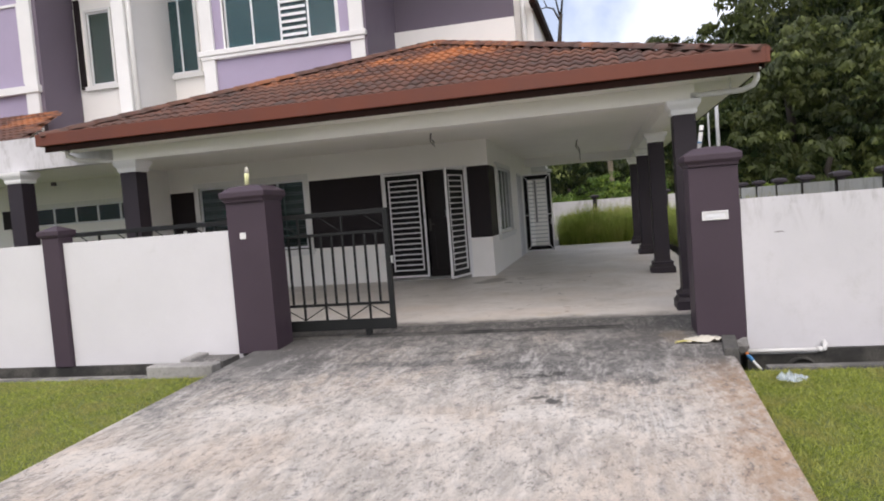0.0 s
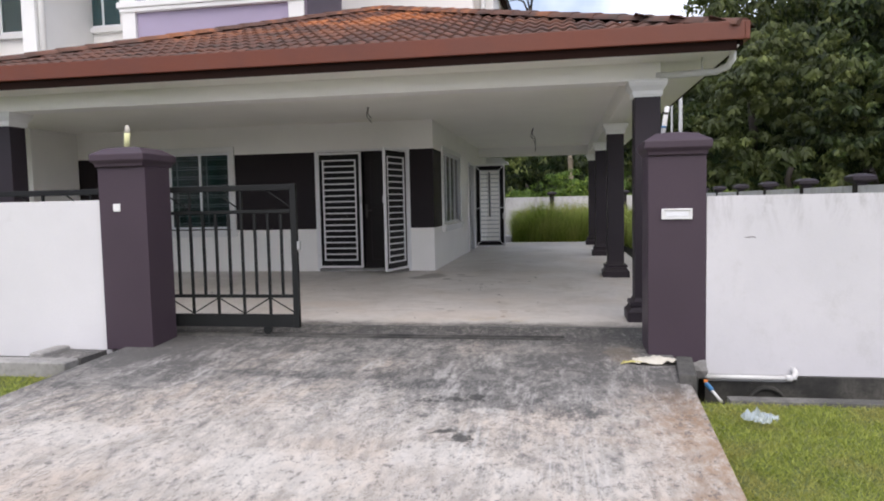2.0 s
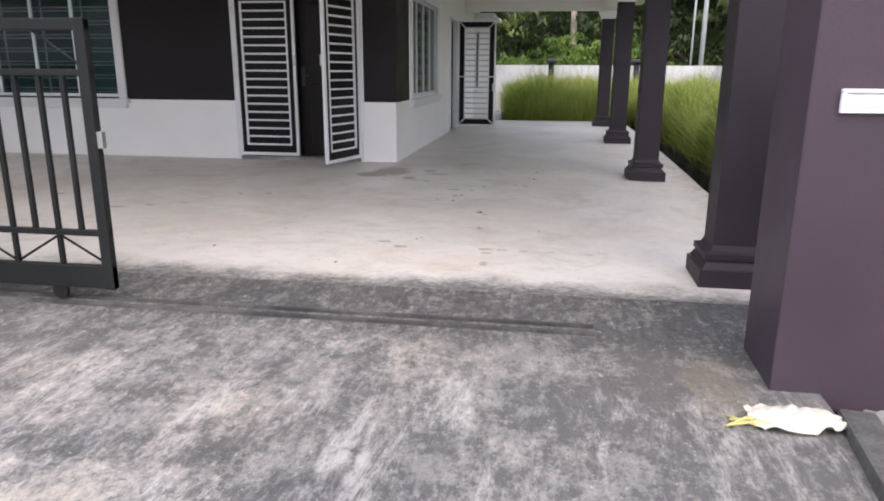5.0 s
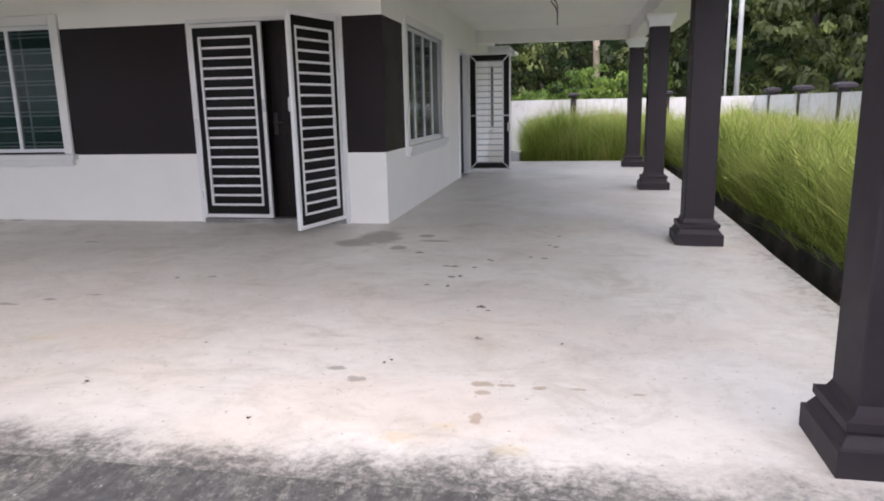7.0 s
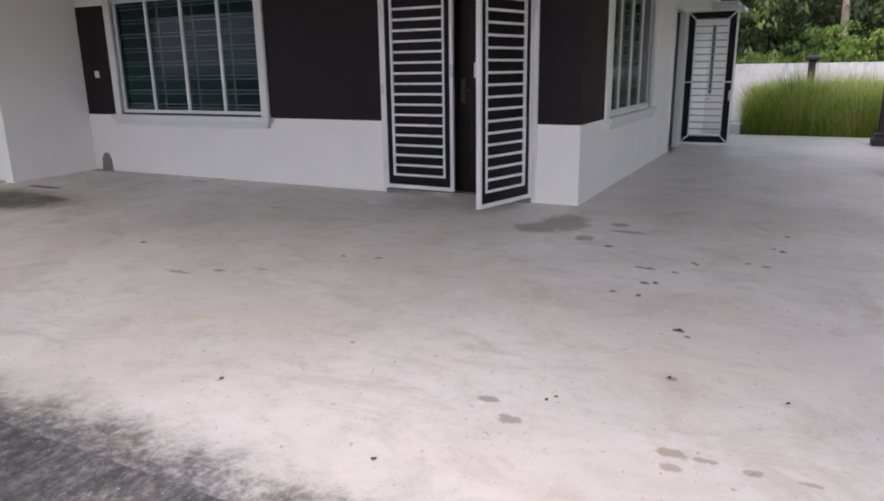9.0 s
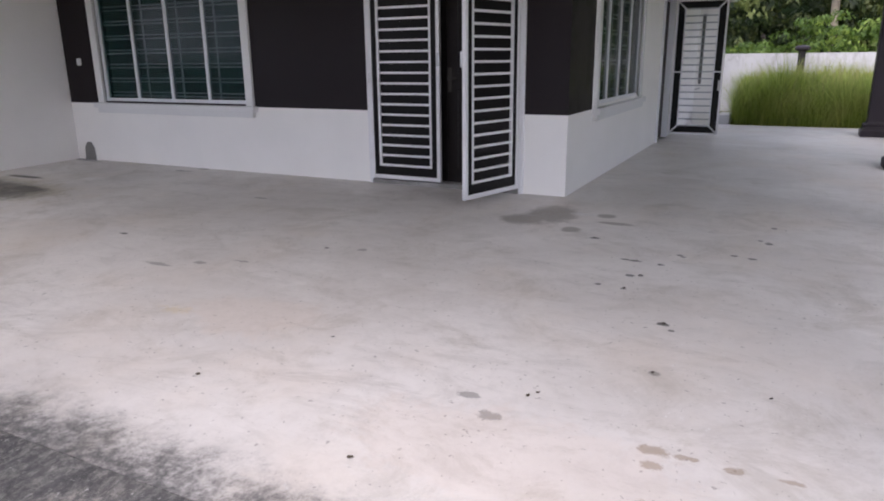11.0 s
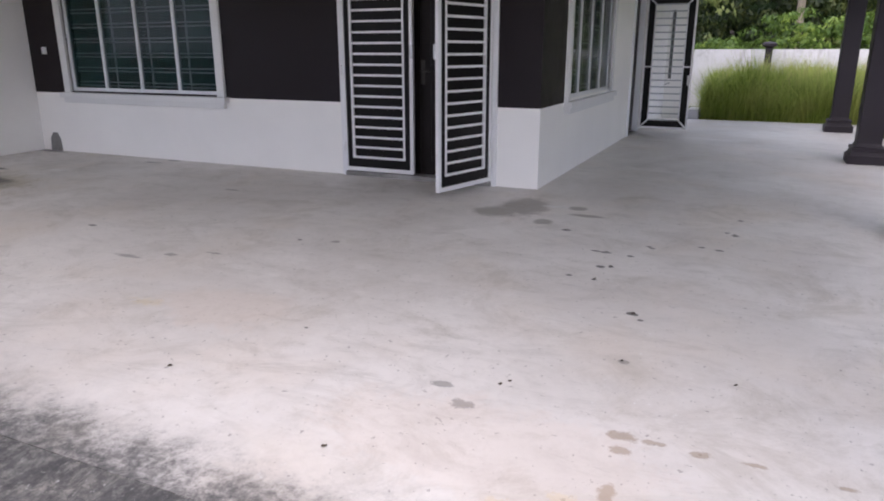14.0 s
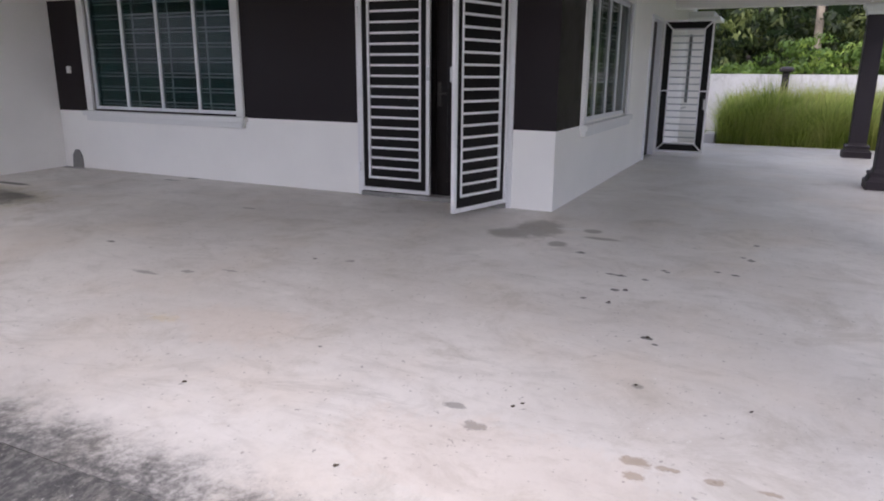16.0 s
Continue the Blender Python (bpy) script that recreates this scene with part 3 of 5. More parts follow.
for x0, x1, ye in ((3.154, 40.0, -6.86), (-40.0, -2.004, -6.62)):
    vs = [[lw.verts.new((x + (0.045 * min(0.0, y + 7.0) if x == 3.154 else 0), y, lawn_z(x, y))) for x in (x0, x1)] for y in (-14.5, -12, -10, -8.5, -7.4, ye)]
    vs.append([lw.verts.new((x, ye, -1.19)) for x in (x0, x1)])
    for q, r in zip(vs, vs[1:]):
        lw.faces.new((q[0], q[1], r[1], r[0]))
setting("lawn_ground", lw, M["soil"], label="short lawn beside the driveway")

# drains: side channel by the porch, front channels under the walls
setting("drain_side", boxes((3.664, 4.0, -5.7, 8.5, -0.5, -0.40), (4.0, 4.076, -5.7, 8.5, -0.5, -0.03), (-0.0, 3.66, 8.304, 8.5, -0.5, -0.3)), M["drain"], label="open concrete drain beside the porch, black with algae")
setting("drain_front", boxes((3.154, 40, -6.74, -6.02, -0.75, -0.62), (-40, -2.204, -6.38, -6.02, -0.75, -0.66)), M["drain"], label="open concrete drain at the foot of the front wall")
setting("kerb_1", bevel(boxes((3.42, 40, -6.857, -6.72, -0.8, -0.275)), 0.03, 2), M["kerb"], label="mossy concrete lip of the drain")
setting("kerb_2", bevel(boxes((-40, -3.05, -6.615, -6.38, -0.8, -0.30)), 0.03, 2), M["kerb"], label="mossy concrete lip of the drain")
setting("plinth_1", boxes((3.41, 40, -6.02, -5.72, -1.0, -0.302)), M["drain"], label="dark damp plinth beam under the wall")
setting("plinth_2", boxes((-40, -2.17, -6.02, -5.72, -1.0, -0.262)), M["drain"], label="dark damp plinth beam under the wall")

# ---- boundary walls ----
setting("wall_front_right", boxes((3.425, 5.26, -5.98, -5.83, -0.30, 1.215)), M["fence"], label="weathered white boundary wall with grey stains")
setting("wall_front_far", boxes((5.50, 30, -5.98, -5.83, -0.30, 1.215)), M["fence"], label="weathered white boundary wall beyond the post")
setting("wall_front_left", boxes((-4.52, -2.17, -5.98, -5.83, -0.26, 1.30)), M["clean_wall"], label="clean white boundary wall beside the gate")
setting("wall_front_neighbour", boxes((-20, -4.78, -5.98, -5.83, -0.26, 1.30)), M["clean_wall"], label="white boundary wall of the neighbouring plot")
setting("wall_side", boxes((6.85, 7.0, -5.82, 13.75, -0.8, 1.34)), M["fence"], label="white side boundary wall behind tall grass")
setting("wall_back", boxes((-8, 6.846, 13.6, 13.75, -0.8, 1.345)), M["fence"], label="white rear boundary wall behind tall grass")


def small_post(x, y, z0, h=0.115, cap=1.30, name="fence_post", mat="purple"):
    p = thing(name, "dark purple painted fence post with a flared cap", "fence post", (x, y, z0), "fence posts")
    part("shaft", bevel(boxes((-h, h, -h, h, 0, cap - z0)), 0.008, 1), M[mat], p)
    part("cap", square_stack([(h, cap - z0), (h + 0.032, cap - z0 + 0.04), (h + 0.032, cap - z0 + 0.09), (0.02, cap - z0 + 0.155)]), M[mat], p)
    return p


post = small_post(-4.65, -5.92, -0.262, 0.125, 1.37)
small_post(5.38, -5.92, -0.302, 0.118, 1.28)
sp = thing("fence_post", "dark fence post with a broad flat cap on the side wall", "fence post", (6.92, 12.2, -0.6), "side wall posts")
part("shaft", bevel(boxes((-0.085, 0.085, -0.085, 0.085, 0, 1.98)), 0.008, 1), M["column"], sp)
part("cap", square_stack([(0.085, 1.98), (0.15, 2.01), (0.175, 2.03), (0.175, 2.085), (0.12, 2.12), (0.02, 2.135)]), M["column"], sp, "broad flared cap")
for k in range(1, 8):
    copy_thing(sp, pose(6.92, 12.2 - 2.46 * k, -0.6))
for k in range(4):
    copy_thing(sp, pose(4.5 - 2.58 * k, 13.67, -0.6))


def gate_pillar(x, y, lab, lift, h=0.25):
    p = thing("gate_pillar", lab, "gate pillar", (x, y, -0.16 + lift), "gate pillars")
    part("shaft", bevel(boxes((-h, h, -0.215, 0.215, -0.03, 1.755)), 0.012, 2), M["purple"], p)
    part("cap", bevel(square_stack([(h + 0.001, 1.755), (h + 0.007, 1.785), (h + 0.037, 1.815), (h + 0.037, 1.875), (h - 0.065, 1.94), (0.02, 1.965)]), 0.006, 1), M["purple"], p, "stepped pyramid cap")
    return p


pl = gate_pillar(-1.955, -5.80, "purple-brown gate pillar with a white bell switch", 0.02)
pr = gate_pillar(3.185, -5.77, "purple-brown gate pillar with a white letter slot", -0.03, 0.238)
part("bell_switch", bevel(boxes((-0.095, -0.02, -0.228, -0.214, 1.325, 1.40)), 0.004, 1), M["trim"], pl, "small white bell push plate")
slot = part("letter_slot", bevel(boxes((-0.128, 0.122, -0.236, -0.214, 1.215, 1.23), (-0.128, 0.122, -0.236, -0.214, 1.29, 1.305), (-0.128, -0.108, -0.2355, -0.214, 1.23, 1.29), (0.102, 0.122, -0.2355, -0.214, 1.23, 1.29), (-0.108, 0.102, -0.226, -0.214, 1.23, 1.29)), 0.003, 1), M["trim"], pr, "white plastic letter slot")
part("slot_flap", bevel(boxes((-0.095, 0.09, -0.232, -0.226, 1.237, 1.277)), 0.004, 1), M["alu"], slot)

stub = thing("cable_stub", "upright cable end wrapped in pale yellow tape on the pillar", "cable", (-2.02, -5.80, 1.82))
part("core", tube([(0, 0, -0.01), (0.005, 0, 0.07), (0.012, 0, 0.14)], 0.026, 10, 0.03), M["wrap"], stub)
part("tip", tube([(0.012, 0, 0.14), (0.016, 0, 0.19), (0.012, 0, 0.215)], 0.03, 10, 0.012), M["cloth"], stub, "twisted pale tape end")
pipe = thing("pipe_stub", "white conduit pipe leaning out of the pillar cap", "pipe", (3.10, -5.74, 1.765))
part("conduit", tube([(0, 0, -0.02), (0.018, 0, 0.10), (0.04, 0, 0.235)], 0.021, 12), M["pvc"], pipe)
part("sleeve", tube([(0.030, 0, 0.165), (0.0325, 0, 0.185)], 0.0222, 12), M["cable"], pipe, "blue printed mark on the conduit")
part("lower_sleeve", tube([(0.009, 0, 0.05), (0.012, 0, 0.068)], 0.0222, 12), M["blue"], pipe)

# ---- sliding gate ----
gate = thing("sliding_gate", "dark iron sliding gate pushed open behind the wall", "gate", (0, -5.48, -0.10))
gx0, gx1 = -5.1, -0.40
for nm, z0, z1, hw in (("top_rail", 1.465, 1.525, 0.022), ("upper_rail", 1.235, 1.272, 0.018), ("lower_rail", 0.375, 0.408, 0.018), ("bottom_rail", 0.075, 0.205, 0.024)):
    part(nm, bevel(boxes((gx0, gx1, -hw, hw, z0, z1)), 0.004, 1), M["iron"], gate)
for x in (gx0, gx1 - 0.062):
    part("stile", bevel(boxes((x, x + 0.062, -0.026, 0.026, 0.07, 1.5265)), 0.004, 1), M["iron"], gate)
nb = 33
for i in range(1, nb):
    x = gx1 - 0.03 - 0.1415 * i
    long_bar = i % 2 == 0
    part("bar", boxes((x - 0.012, x + 0.012, -0.012, 0.012, 0.205 if long_bar else 0.408, 1.235 if not long_bar else 1.235)), M["iron"], gate)
for i in range(0, nb - 2, 2):
    a, b = gx1 - 0.03 - 0.1415 * i, gx1 - 0.03 - 0.1415 * (i + 2)
    up = (i // 2) % 2
    za, zb = (0.21, 0.375) if up == 0 else (0.375, 0.21)
    part("brace", tube([(a, 0, za), (b, 0, zb)], 0.007, 6), M["iron"], gate)
    if i % 4 == 0:
        part("brace", tube([(a, 0, 1.27), ((a + b) / 2 - 0.14, 0, 1.465)], 0.008, 6), M["iron"], gate)
        part("upright", boxes((a - 0.012, a + 0.012, -0.012, 0.012, 1.272, 1.465)), M["iron"], gate)
part("latch", bevel(boxes((-0.41, -0.372, -0.02, 0.02, 0.86, 0.95)), 0.004, 1), M["steel"], gate)
for x in (-4.6, -0.75):
    part("wheel", tube([(x, -0.014, 0.045), (x, 0.014, 0.045)], 0.045, 14), M["iron"], gate)
gt = bmesh.new()
add_box(gt, -5.4, 2.24, -5.54, -5.515, -0.2, -0.098)
add_box(gt, -5.4, 2.24, -5.445, -5.42, -0.2, -0.096)
setting("gate_track", gt, M["blackstone"], label="rusty steel gate track set in the concrete")

# ---- house walls ----
DB = lambda u, z: 1 if 0.77 < z < 2.17 else 0
setting("wall_front", wall_grid("x", 0.0, 0.15, [-7.1, -0.0], [-0.3, 0.77, 2.17, 6.9], [(-6.29, -3.86, 0.80, 2.22), (-2.14, -0.47, 0.0, 2.16), (-5.3, -2.82, 5.05, 6.6), (-7.1, -5.83, 2.9, 6.9), (-2.25, 0.0, 2.9, 6.9)], DB), M["plaster"], M["dark"], label="white plastered front wall with a dark brown band")
SB = lambda u, z: 1 if 0.77 < z < 2.17 and u < 0.86 else 0
setting("wall_side_house", wall_grid("y", -0.15, 0.15, [0.152, 0.86, 10.4], [-0.3, 0.77, 2.17, 2.8], [(1.0, 3.2, 0.80, 2.18), (4.75, 5.68, 0.0, 2.18)], SB), M["plaster"], M["dark"], label="white plastered side wall with a dark corner band")
cb = bmesh.new()
add_box(cb, -0.148, 0.0015, -0.0015, 0.15, 0.77, 2.17)
setting("corner_band", cb, M["dark"], label="dark brown painted house corner")
setting("wall_party", boxes((-7.15, -6.99, -1.2, -0.004, -0.3, 2.67), (-7.25, -7.104, -0.004, 0.15, -0.3, 2.9)), M["plaster"], label="white party wall between the two houses")
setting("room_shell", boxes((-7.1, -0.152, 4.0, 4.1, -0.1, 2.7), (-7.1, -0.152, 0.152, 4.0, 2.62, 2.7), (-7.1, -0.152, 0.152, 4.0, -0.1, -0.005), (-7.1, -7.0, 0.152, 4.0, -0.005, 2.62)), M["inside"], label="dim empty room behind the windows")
setting("ceiling", boxes((-14.2, 3.2, -4.306, -0.004, 2.68, 2.72), (0.004, 3.2, -0.004, 7.3, 2.68, 2.72)), M["ceiling"], label="flat white porch ceiling")
setting("beam_front", boxes((-4.74, 3.245, -4.60, -4.33, 2.42, 2.70)), M["plaster"], label="white front porch beam")
setting("beam_side", boxes((2.975, 3.225, -4.328, 7.02, 2.42, 2.70)), M["plaster"], label="white side porch beam")
setting("beam_back", boxes((0.004, 3.205, 7.024, 7.28, 2.44, 2.70)), M["plaster"], label="white rear porch beam")
setting("beam_left", boxes((-14.3, -4.744, -4.50, -4.32, 2.44, 2.92)), M["fence"], label="stained white canopy beam running on to the neighbour")
setting("soffit", boxes((-5.34, 3.866, -5.166, -4.604, 2.60, 2.62), (3.249, 3.866, -4.60, 7.86, 2.60, 2.62)), M["ceiling"], label="white boarded eave soffit")


# ---- columns ----
def column(x, y):
    z = porch_z(x, y)
    c = thing("porch_column", "dark brown square porch column with stepped base and white capital", "column", (x, y, z), "porch columns")
    part("shaft", bevel(boxes((-0.13, 0.13, -0.13, 0.13, 0.20, 2.26 - z)), 0.006, 1), M["column"], c)
    part("base", square_stack([(0.21, -0.02), (0.21, 0.10), (0.195, 0.105), (0.165, 0.155), (0.18, 0.16), (0.18, 0.195), (0.145, 0.205), (0.13, 0.24)]), M["column"], c, "stepped dark base")
    part("capital", square_stack([(0.14, 2.25 - z), (0.15, 2.275 - z), (0.15, 2.31 - z), (0.185, 2.36 - z), (0.195, 2.39 - z), (0.195, 2.4195 - z)]), M["trim"], c, "white moulded capital")
    return c


for x, y in ((3.11, -4.49), (3.10, -0.465), (3.10, 3.25), (3.10, 6.97), (-4.55, -4.44), (-6.53, -4.44)):
    column(x, y)


# ---- windows, doors, grilles ----
def window(name, w, h, panes, m, lab, rows=7, grille=True, surround=0.11, sill=True, glass="glass"):
    """A casement band in local x and z, facing local -y, with its origin at the lower corner of the opening."""
    ob = thing(name, lab, "window")
    ob["kind"] = "structure"
    s = surround
    part("window_frame", bevel(boxes((-s, 0.0, -0.035, 0.03, -0.02, h + s), (w, w + s, -0.035, 0.03, -0.02, h + s), (0.0, w, -0.034, 0.03, h, h + s)), 0.005, 1), M["trim"], ob, "white rendered surround")
    if sill:
        part("window_sill", bevel(boxes((-s - 0.04, w + s + 0.04, -0.085, 0.02, -0.085, -0.021), (-s, w + s, -0.055, 0.02, -0.15, -0.086)), 0.008, 2), M["trim"], ob, "moulded white sill")
    fr = [(0, w, 0.02, 0.06, 0, 0.04), (0, w, 0.02, 0.06, h - 0.04, h)]
    part("sash_rail", boxes(fr[0]), M["alu"], ob), part("sash_rail", boxes(fr[1]), M["alu"], ob)
    pw = w / panes
    for i in range(panes + 1):
        x = min(max(i * pw, 0.02), w - 0.02)
        part("mullion", boxes((x - 0.02, x + 0.02, 0.018, 0.062, 0.04, h - 0.04)), M["alu"], ob)
    for i in range(panes):
        g = part("pane", boxes((i * pw + 0.021, (i + 1) * pw - 0.021, 0.036, 0.042, 0.041, h - 0.041)), M[glass], ob)
        g.visible_shadow = False
    if grille:
        for k in range(rows):
            z = h * (k + 0.5) / rows
            for dz in (-0.022, 0.022):
                part("grille_bar", boxes((0.0, w, 0.125, 0.137, z + dz - 0.008, z + dz + 0.008)), M["alu"], ob)
        for i in range(1, panes):
            part("grille_upright", boxes((i * pw + 0.06, i * pw + 0.085, 0.138, 0.148, 0, h)), M["alu"], ob)
    ob.matrix_basis = m
    return ob


window("window_1", 2.43, 1.42, 4, pose(-6.29, 0, 0.80), "four-pane tinted window with white surround and inner bars", 8)
window("window_2", 2.20, 1.38, 4, pose(0, 1.0, 0.80, 0, 0, 90), "four-pane side window with white surround and inner bars", 8, surround=0.10)
w3 = window("window_3", 2.48, 1.55, 4, pose(-5.3, -0.02, 5.05), "upper floor tinted window with white louvred grille", 9, surround=0.05, sill=False, glass="mirror")
for k in range(11):
    part("louvre_bar", boxes((1.28, 1.82, -0.012, 0.0, 0.10 + k * 0.135, 0.155 + k * 0.135)), M["grille"], w3, "white louvred grille bar")


def grille_leaf(w, h, m, lab, rungs=17, f=1):
    """A steel door leaf: white tube frame, black sheet border, white ladder of bars. Local x from the hinge, z up."""
    g = thing("grille_door", lab, "grille door")
    fw = 0.04
    for r in ((0, fw, -0.02, 0.02, 0, h), (w - fw, w, -0.02, 0.02, 0, h)):
        part("stile", bevel(boxes(r), 0.003, 1), M["grille"], g)
    for r in ((fw, w - fw, -0.02, 0.02, 0, fw), (fw, w - fw, -0.02, 0.02, h - fw, h)):
        part("rail", bevel(boxes(r), 0.003, 1), M["grille"], g)
    b, bz = 0.112, 0.145
    part("border_sheet", boxes((fw, b, -0.006, 0.006, fw, h - fw), (w - b, w - fw, -0.006, 0.006, fw, h - fw), (b, w - b, -0.006, 0.006, fw, bz), (b, w - b, -0.006, 0.006, h - bz, h - fw)), M["black"], g, "black sheet steel border")
    part("back_sheet", boxes((b, w - b, min(0.012 * f, 0.018 * f), max(0.012 * f, 0.018 * f), bz, h - bz)), M["black"], g, "black mesh backing")
    for x in (b, w - b):
        part("inner_stile", boxes((x - 0.011, x + 0.011, min(-0.014 * f, 0.010 * f), max(-0.014 * f, 0.010 * f), bz, h - bz)), M["grille"], g)
    for k in range(rungs + 1):
        z = bz + (h - 2 * bz) * k / rungs
        part("bar", boxes((b - 0.011, w - b + 0.011, min(-0.0125 * f, 0.008 * f), max(-0.0125 * f, 0.008 * f), z - 0.011, z + 0.011)), M["grille"], g)
    part("lock", bevel(boxes((w - 0.03, w + 0.012, -0.034, -0.016, 1.16, 1.29)), 0.004, 1), M["steel"], g)
    for z in (0.25, h / 2, h - 0.25):
        part("hinge", tube([(0.0, -0.024, z - 0.05), (0.0, -0.024, z + 0.05)], 0.012, 8), M["grille"], g)
    g.matrix_basis = m
    return g


fr = thing("door_frame", "white steel frame of the double front door", "door frame")
fr["kind"] = "structure"
for r in ((-2.185, -2.14, -0.03, 0.12, 0.0, 2.16), (-0.47, -0.425, -0.03, 0.12, 0.0, 2.16)):
    part("jamb", bevel(boxes(r), 0.004, 1), M["grille"], fr)
part("head", bevel(boxes((-2.185, -0.425, -0.03, 0.12, 2.161, 2.20)), 0.004, 1), M["grille"], fr)
part("threshold", bevel(boxes((-2.14, -0.47, -0.05, 0.14, -0.05, 0.045)), 0.006, 1), M["pale_kerb"], fr, "grey cement threshold step")
grille_leaf(0.83, 2.09, pose(-2.135, -0.045, 0.06), "closed black and white steel grille door leaf")
ang = math.degrees(math.atan2(-0.77, -0.215))
grille_leaf(0.80, 2.09, pose(-0.475, -0.05, 0.06, 0, 0, ang), "open black and white steel grille door leaf", f=-1)
door = thing("front_door", "dark brown timber double door behind the grille", "door", (-2.14, 0.09, 0.046))
for k in (0, 1):
    lf = part("door_leaf", bevel(boxes((0.005 + 0.835 * k, 0.83 + 0.835 * k, 0, 0.045, 0, 2.112)), 0.003, 1), M["doorwood"], door)
    for z0, z1 in ((0.15, 0.95), (1.1, 1.95)):
        part("panel", bevel(boxes((0.13 + 0.835 * k, 0.705 + 0.835 * k, -0.014, 0.001, z0, z1)), 0.008, 1), M["doorwood"], lf)
hd = part("handle_plate", bevel(boxes((0.855, 0.90, -0.008, 0.001, 0.92, 1.16)), 0.003, 1), M["cable"], door, "dark metal handle plate")
part("handle", tube([(0.878, -0.008, 1.05), (0.878, -0.05, 1.05), (0.878, -0.05, 1.05), (0.98, -0.052, 1.05)], 0.010, 8), M["cable"], hd)

sf = thing("side_door_frame", "grey painted frame of the side door", "door frame")
sf["kind"] = "structure"
for y0, y1 in ((4.75, 4.80), (5.63, 5.68)):
    part("jamb", boxes((-0.16, 0.03, y0, y1, 0, 2.18)), M["alu"], sf)
part("head", boxes((-0.16, 0.03, 4.80, 5.63, 2.13, 2.18)), M["alu"], sf)
sdk = thing("side_door", "dark timber side door standing closed", "door", (-0.10, 4.80, 0))
part("door_leaf", boxes((0, 0.04, 0.003, 0.827, 0.01, 2.12)), M["doorwood"], sdk)

sg = thing("side_grille", "open side grille with white frame and slim bars", "grille door", (0.05, 5.64, 0.06))
W, H = 0.77, 2.09
for r in ((0, 0.03), (W - 0.03, W)):
    part("stile", boxes((r[0], r[1], -0.015, 0.015, 0, H)), M["grille"], sg)
for z in (0, H - 0.03):
    part("rail", boxes((0.03, W - 0.03, -0.015, 0.015, z, z + 0.03)), M["grille"], sg)
part("border_sheet", boxes((0.03, 0.135, -0.005, 0.005, 0.03, H - 0.03), (W - 0.135, W - 0.03, -0.005, 0.005, 0.03, H - 0.03), (0.135, W - 0.135, -0.005, 0.005, 0.03, 0.13), (0.135, W - 0.135, -0.005, 0.005, H - 0.13, H - 0.03)), M["black"], sg, "black sheet border")
for a, b in (((0.015, 0.015), (0.14, 0.14)), ((W - 0.015, 0.015), (W - 0.14, 0.14)), ((0.015, H - 0.015), (0.14, H - 0.14)), ((W - 0.015, H - 0.015), (W - 0.14, H - 0.14))):
    part("brace", tube([(a[0], -0.012, a[1]), (b[0], -0.012, b[1])], 0.012, 6), M["grille"], sg)
for x in (0.14, W - 0.14):
    part("inner_stile", boxes((x - 0.01, x + 0.01, -0.016, 0.008, 0.13, H - 0.13)), M["grille"], sg)
for k in range(18):
    z = 0.14 + (H - 0.28) * k / 17
    part("bar", boxes((0.14, W - 0.14, -0.010, 0.010, z - 0.010, z + 0.010)), M["greypole"], sg)
for x in (0.03, W - 0.135):
    part("tie", boxes((x, x + 0.105, -0.02, -0.005, 0.98, 1.0)), M["grille"], sg)
part("lock", bevel(boxes((W - 0.06, W - 0.02, -0.035, -0.006, 0.70, 0.86)), 0.004, 1), M["steel"], sg)
rb0 = thing("rear_wing", "white rear wing wall with a narrow dark slit", "wall", (0, 0, 0))
part("wall", boxes((0.004, 0.50, 9.0, 9.15, -0.12, 2.36)), M["plaster"], rb0)
part("slit", boxes((0.06, 0.12, 8.992, 8.999, 0.75, 2.1)), M["glass"], rb0, "narrow dark glazed slit")
part("handle", tube([(0.10, 9.0, 0.66), (0.10, 8.95, 0.66), (0.01, 8.945, 0.63)], 0.012, 8), M["steel"], rb0)

# switches, vents and small fittings on the front wall
sw = thing("wall_switch", "small white switch plate on the dark wall", "switch", (-6.71, -0.004, 1.30))
part("plate", bevel(boxes((-0.04, 0.04, -0.012, 0.004, -0.045, 0.045)), 0.003, 1), M["trim"], sw)
part("rocker", bevel(boxes((-0.014, 0.014, -0.018, -0.012, -0.02, 0.02)), 0.002, 1), M["alu"], sw)
pt = bmesh.new()
ring = [(-0.10, 0), (0.11, 0), (0.10, 0.17), (0.05, 0.25), (-0.02, 0.25), (-0.08, 0.18)]
lo = [pt.verts.new((-6.75 + a, -0.012, b - 0.01)) for a, b in ring]
hi = [pt.verts.new((-6.75 + a, 0.004, b - 0.01)) for a, b in ring]
pt.faces.new(lo), pt.faces.new(hi[::-1])
for i in range(6):
    pt.faces.new((lo[i], hi[i], hi[(i + 1) % 6], lo[(i + 1) % 6]))
tagged(new("cement_patch", mesh_of("cement_patch", pt, M["cement"])), "rough grey cement patch at the wall foot", "patch")


def hanging_wire(x, y, pts, lab):
    w = thing("ceiling_wire", lab, "cable", (x, y, 2.68), "ceiling wires")
    for k, s in enumerate((1.0, 0.75)):
        part("strand", tube([(px * s + 0.012 * k, 0.01 * k, pz * s) for px, pz in pts], 0.007, 6), M["cable"], w)
    part("rose", tube([(0, 0, -0.004), (0, 0, 0.004)], 0.03, 12), M["trim"], w)


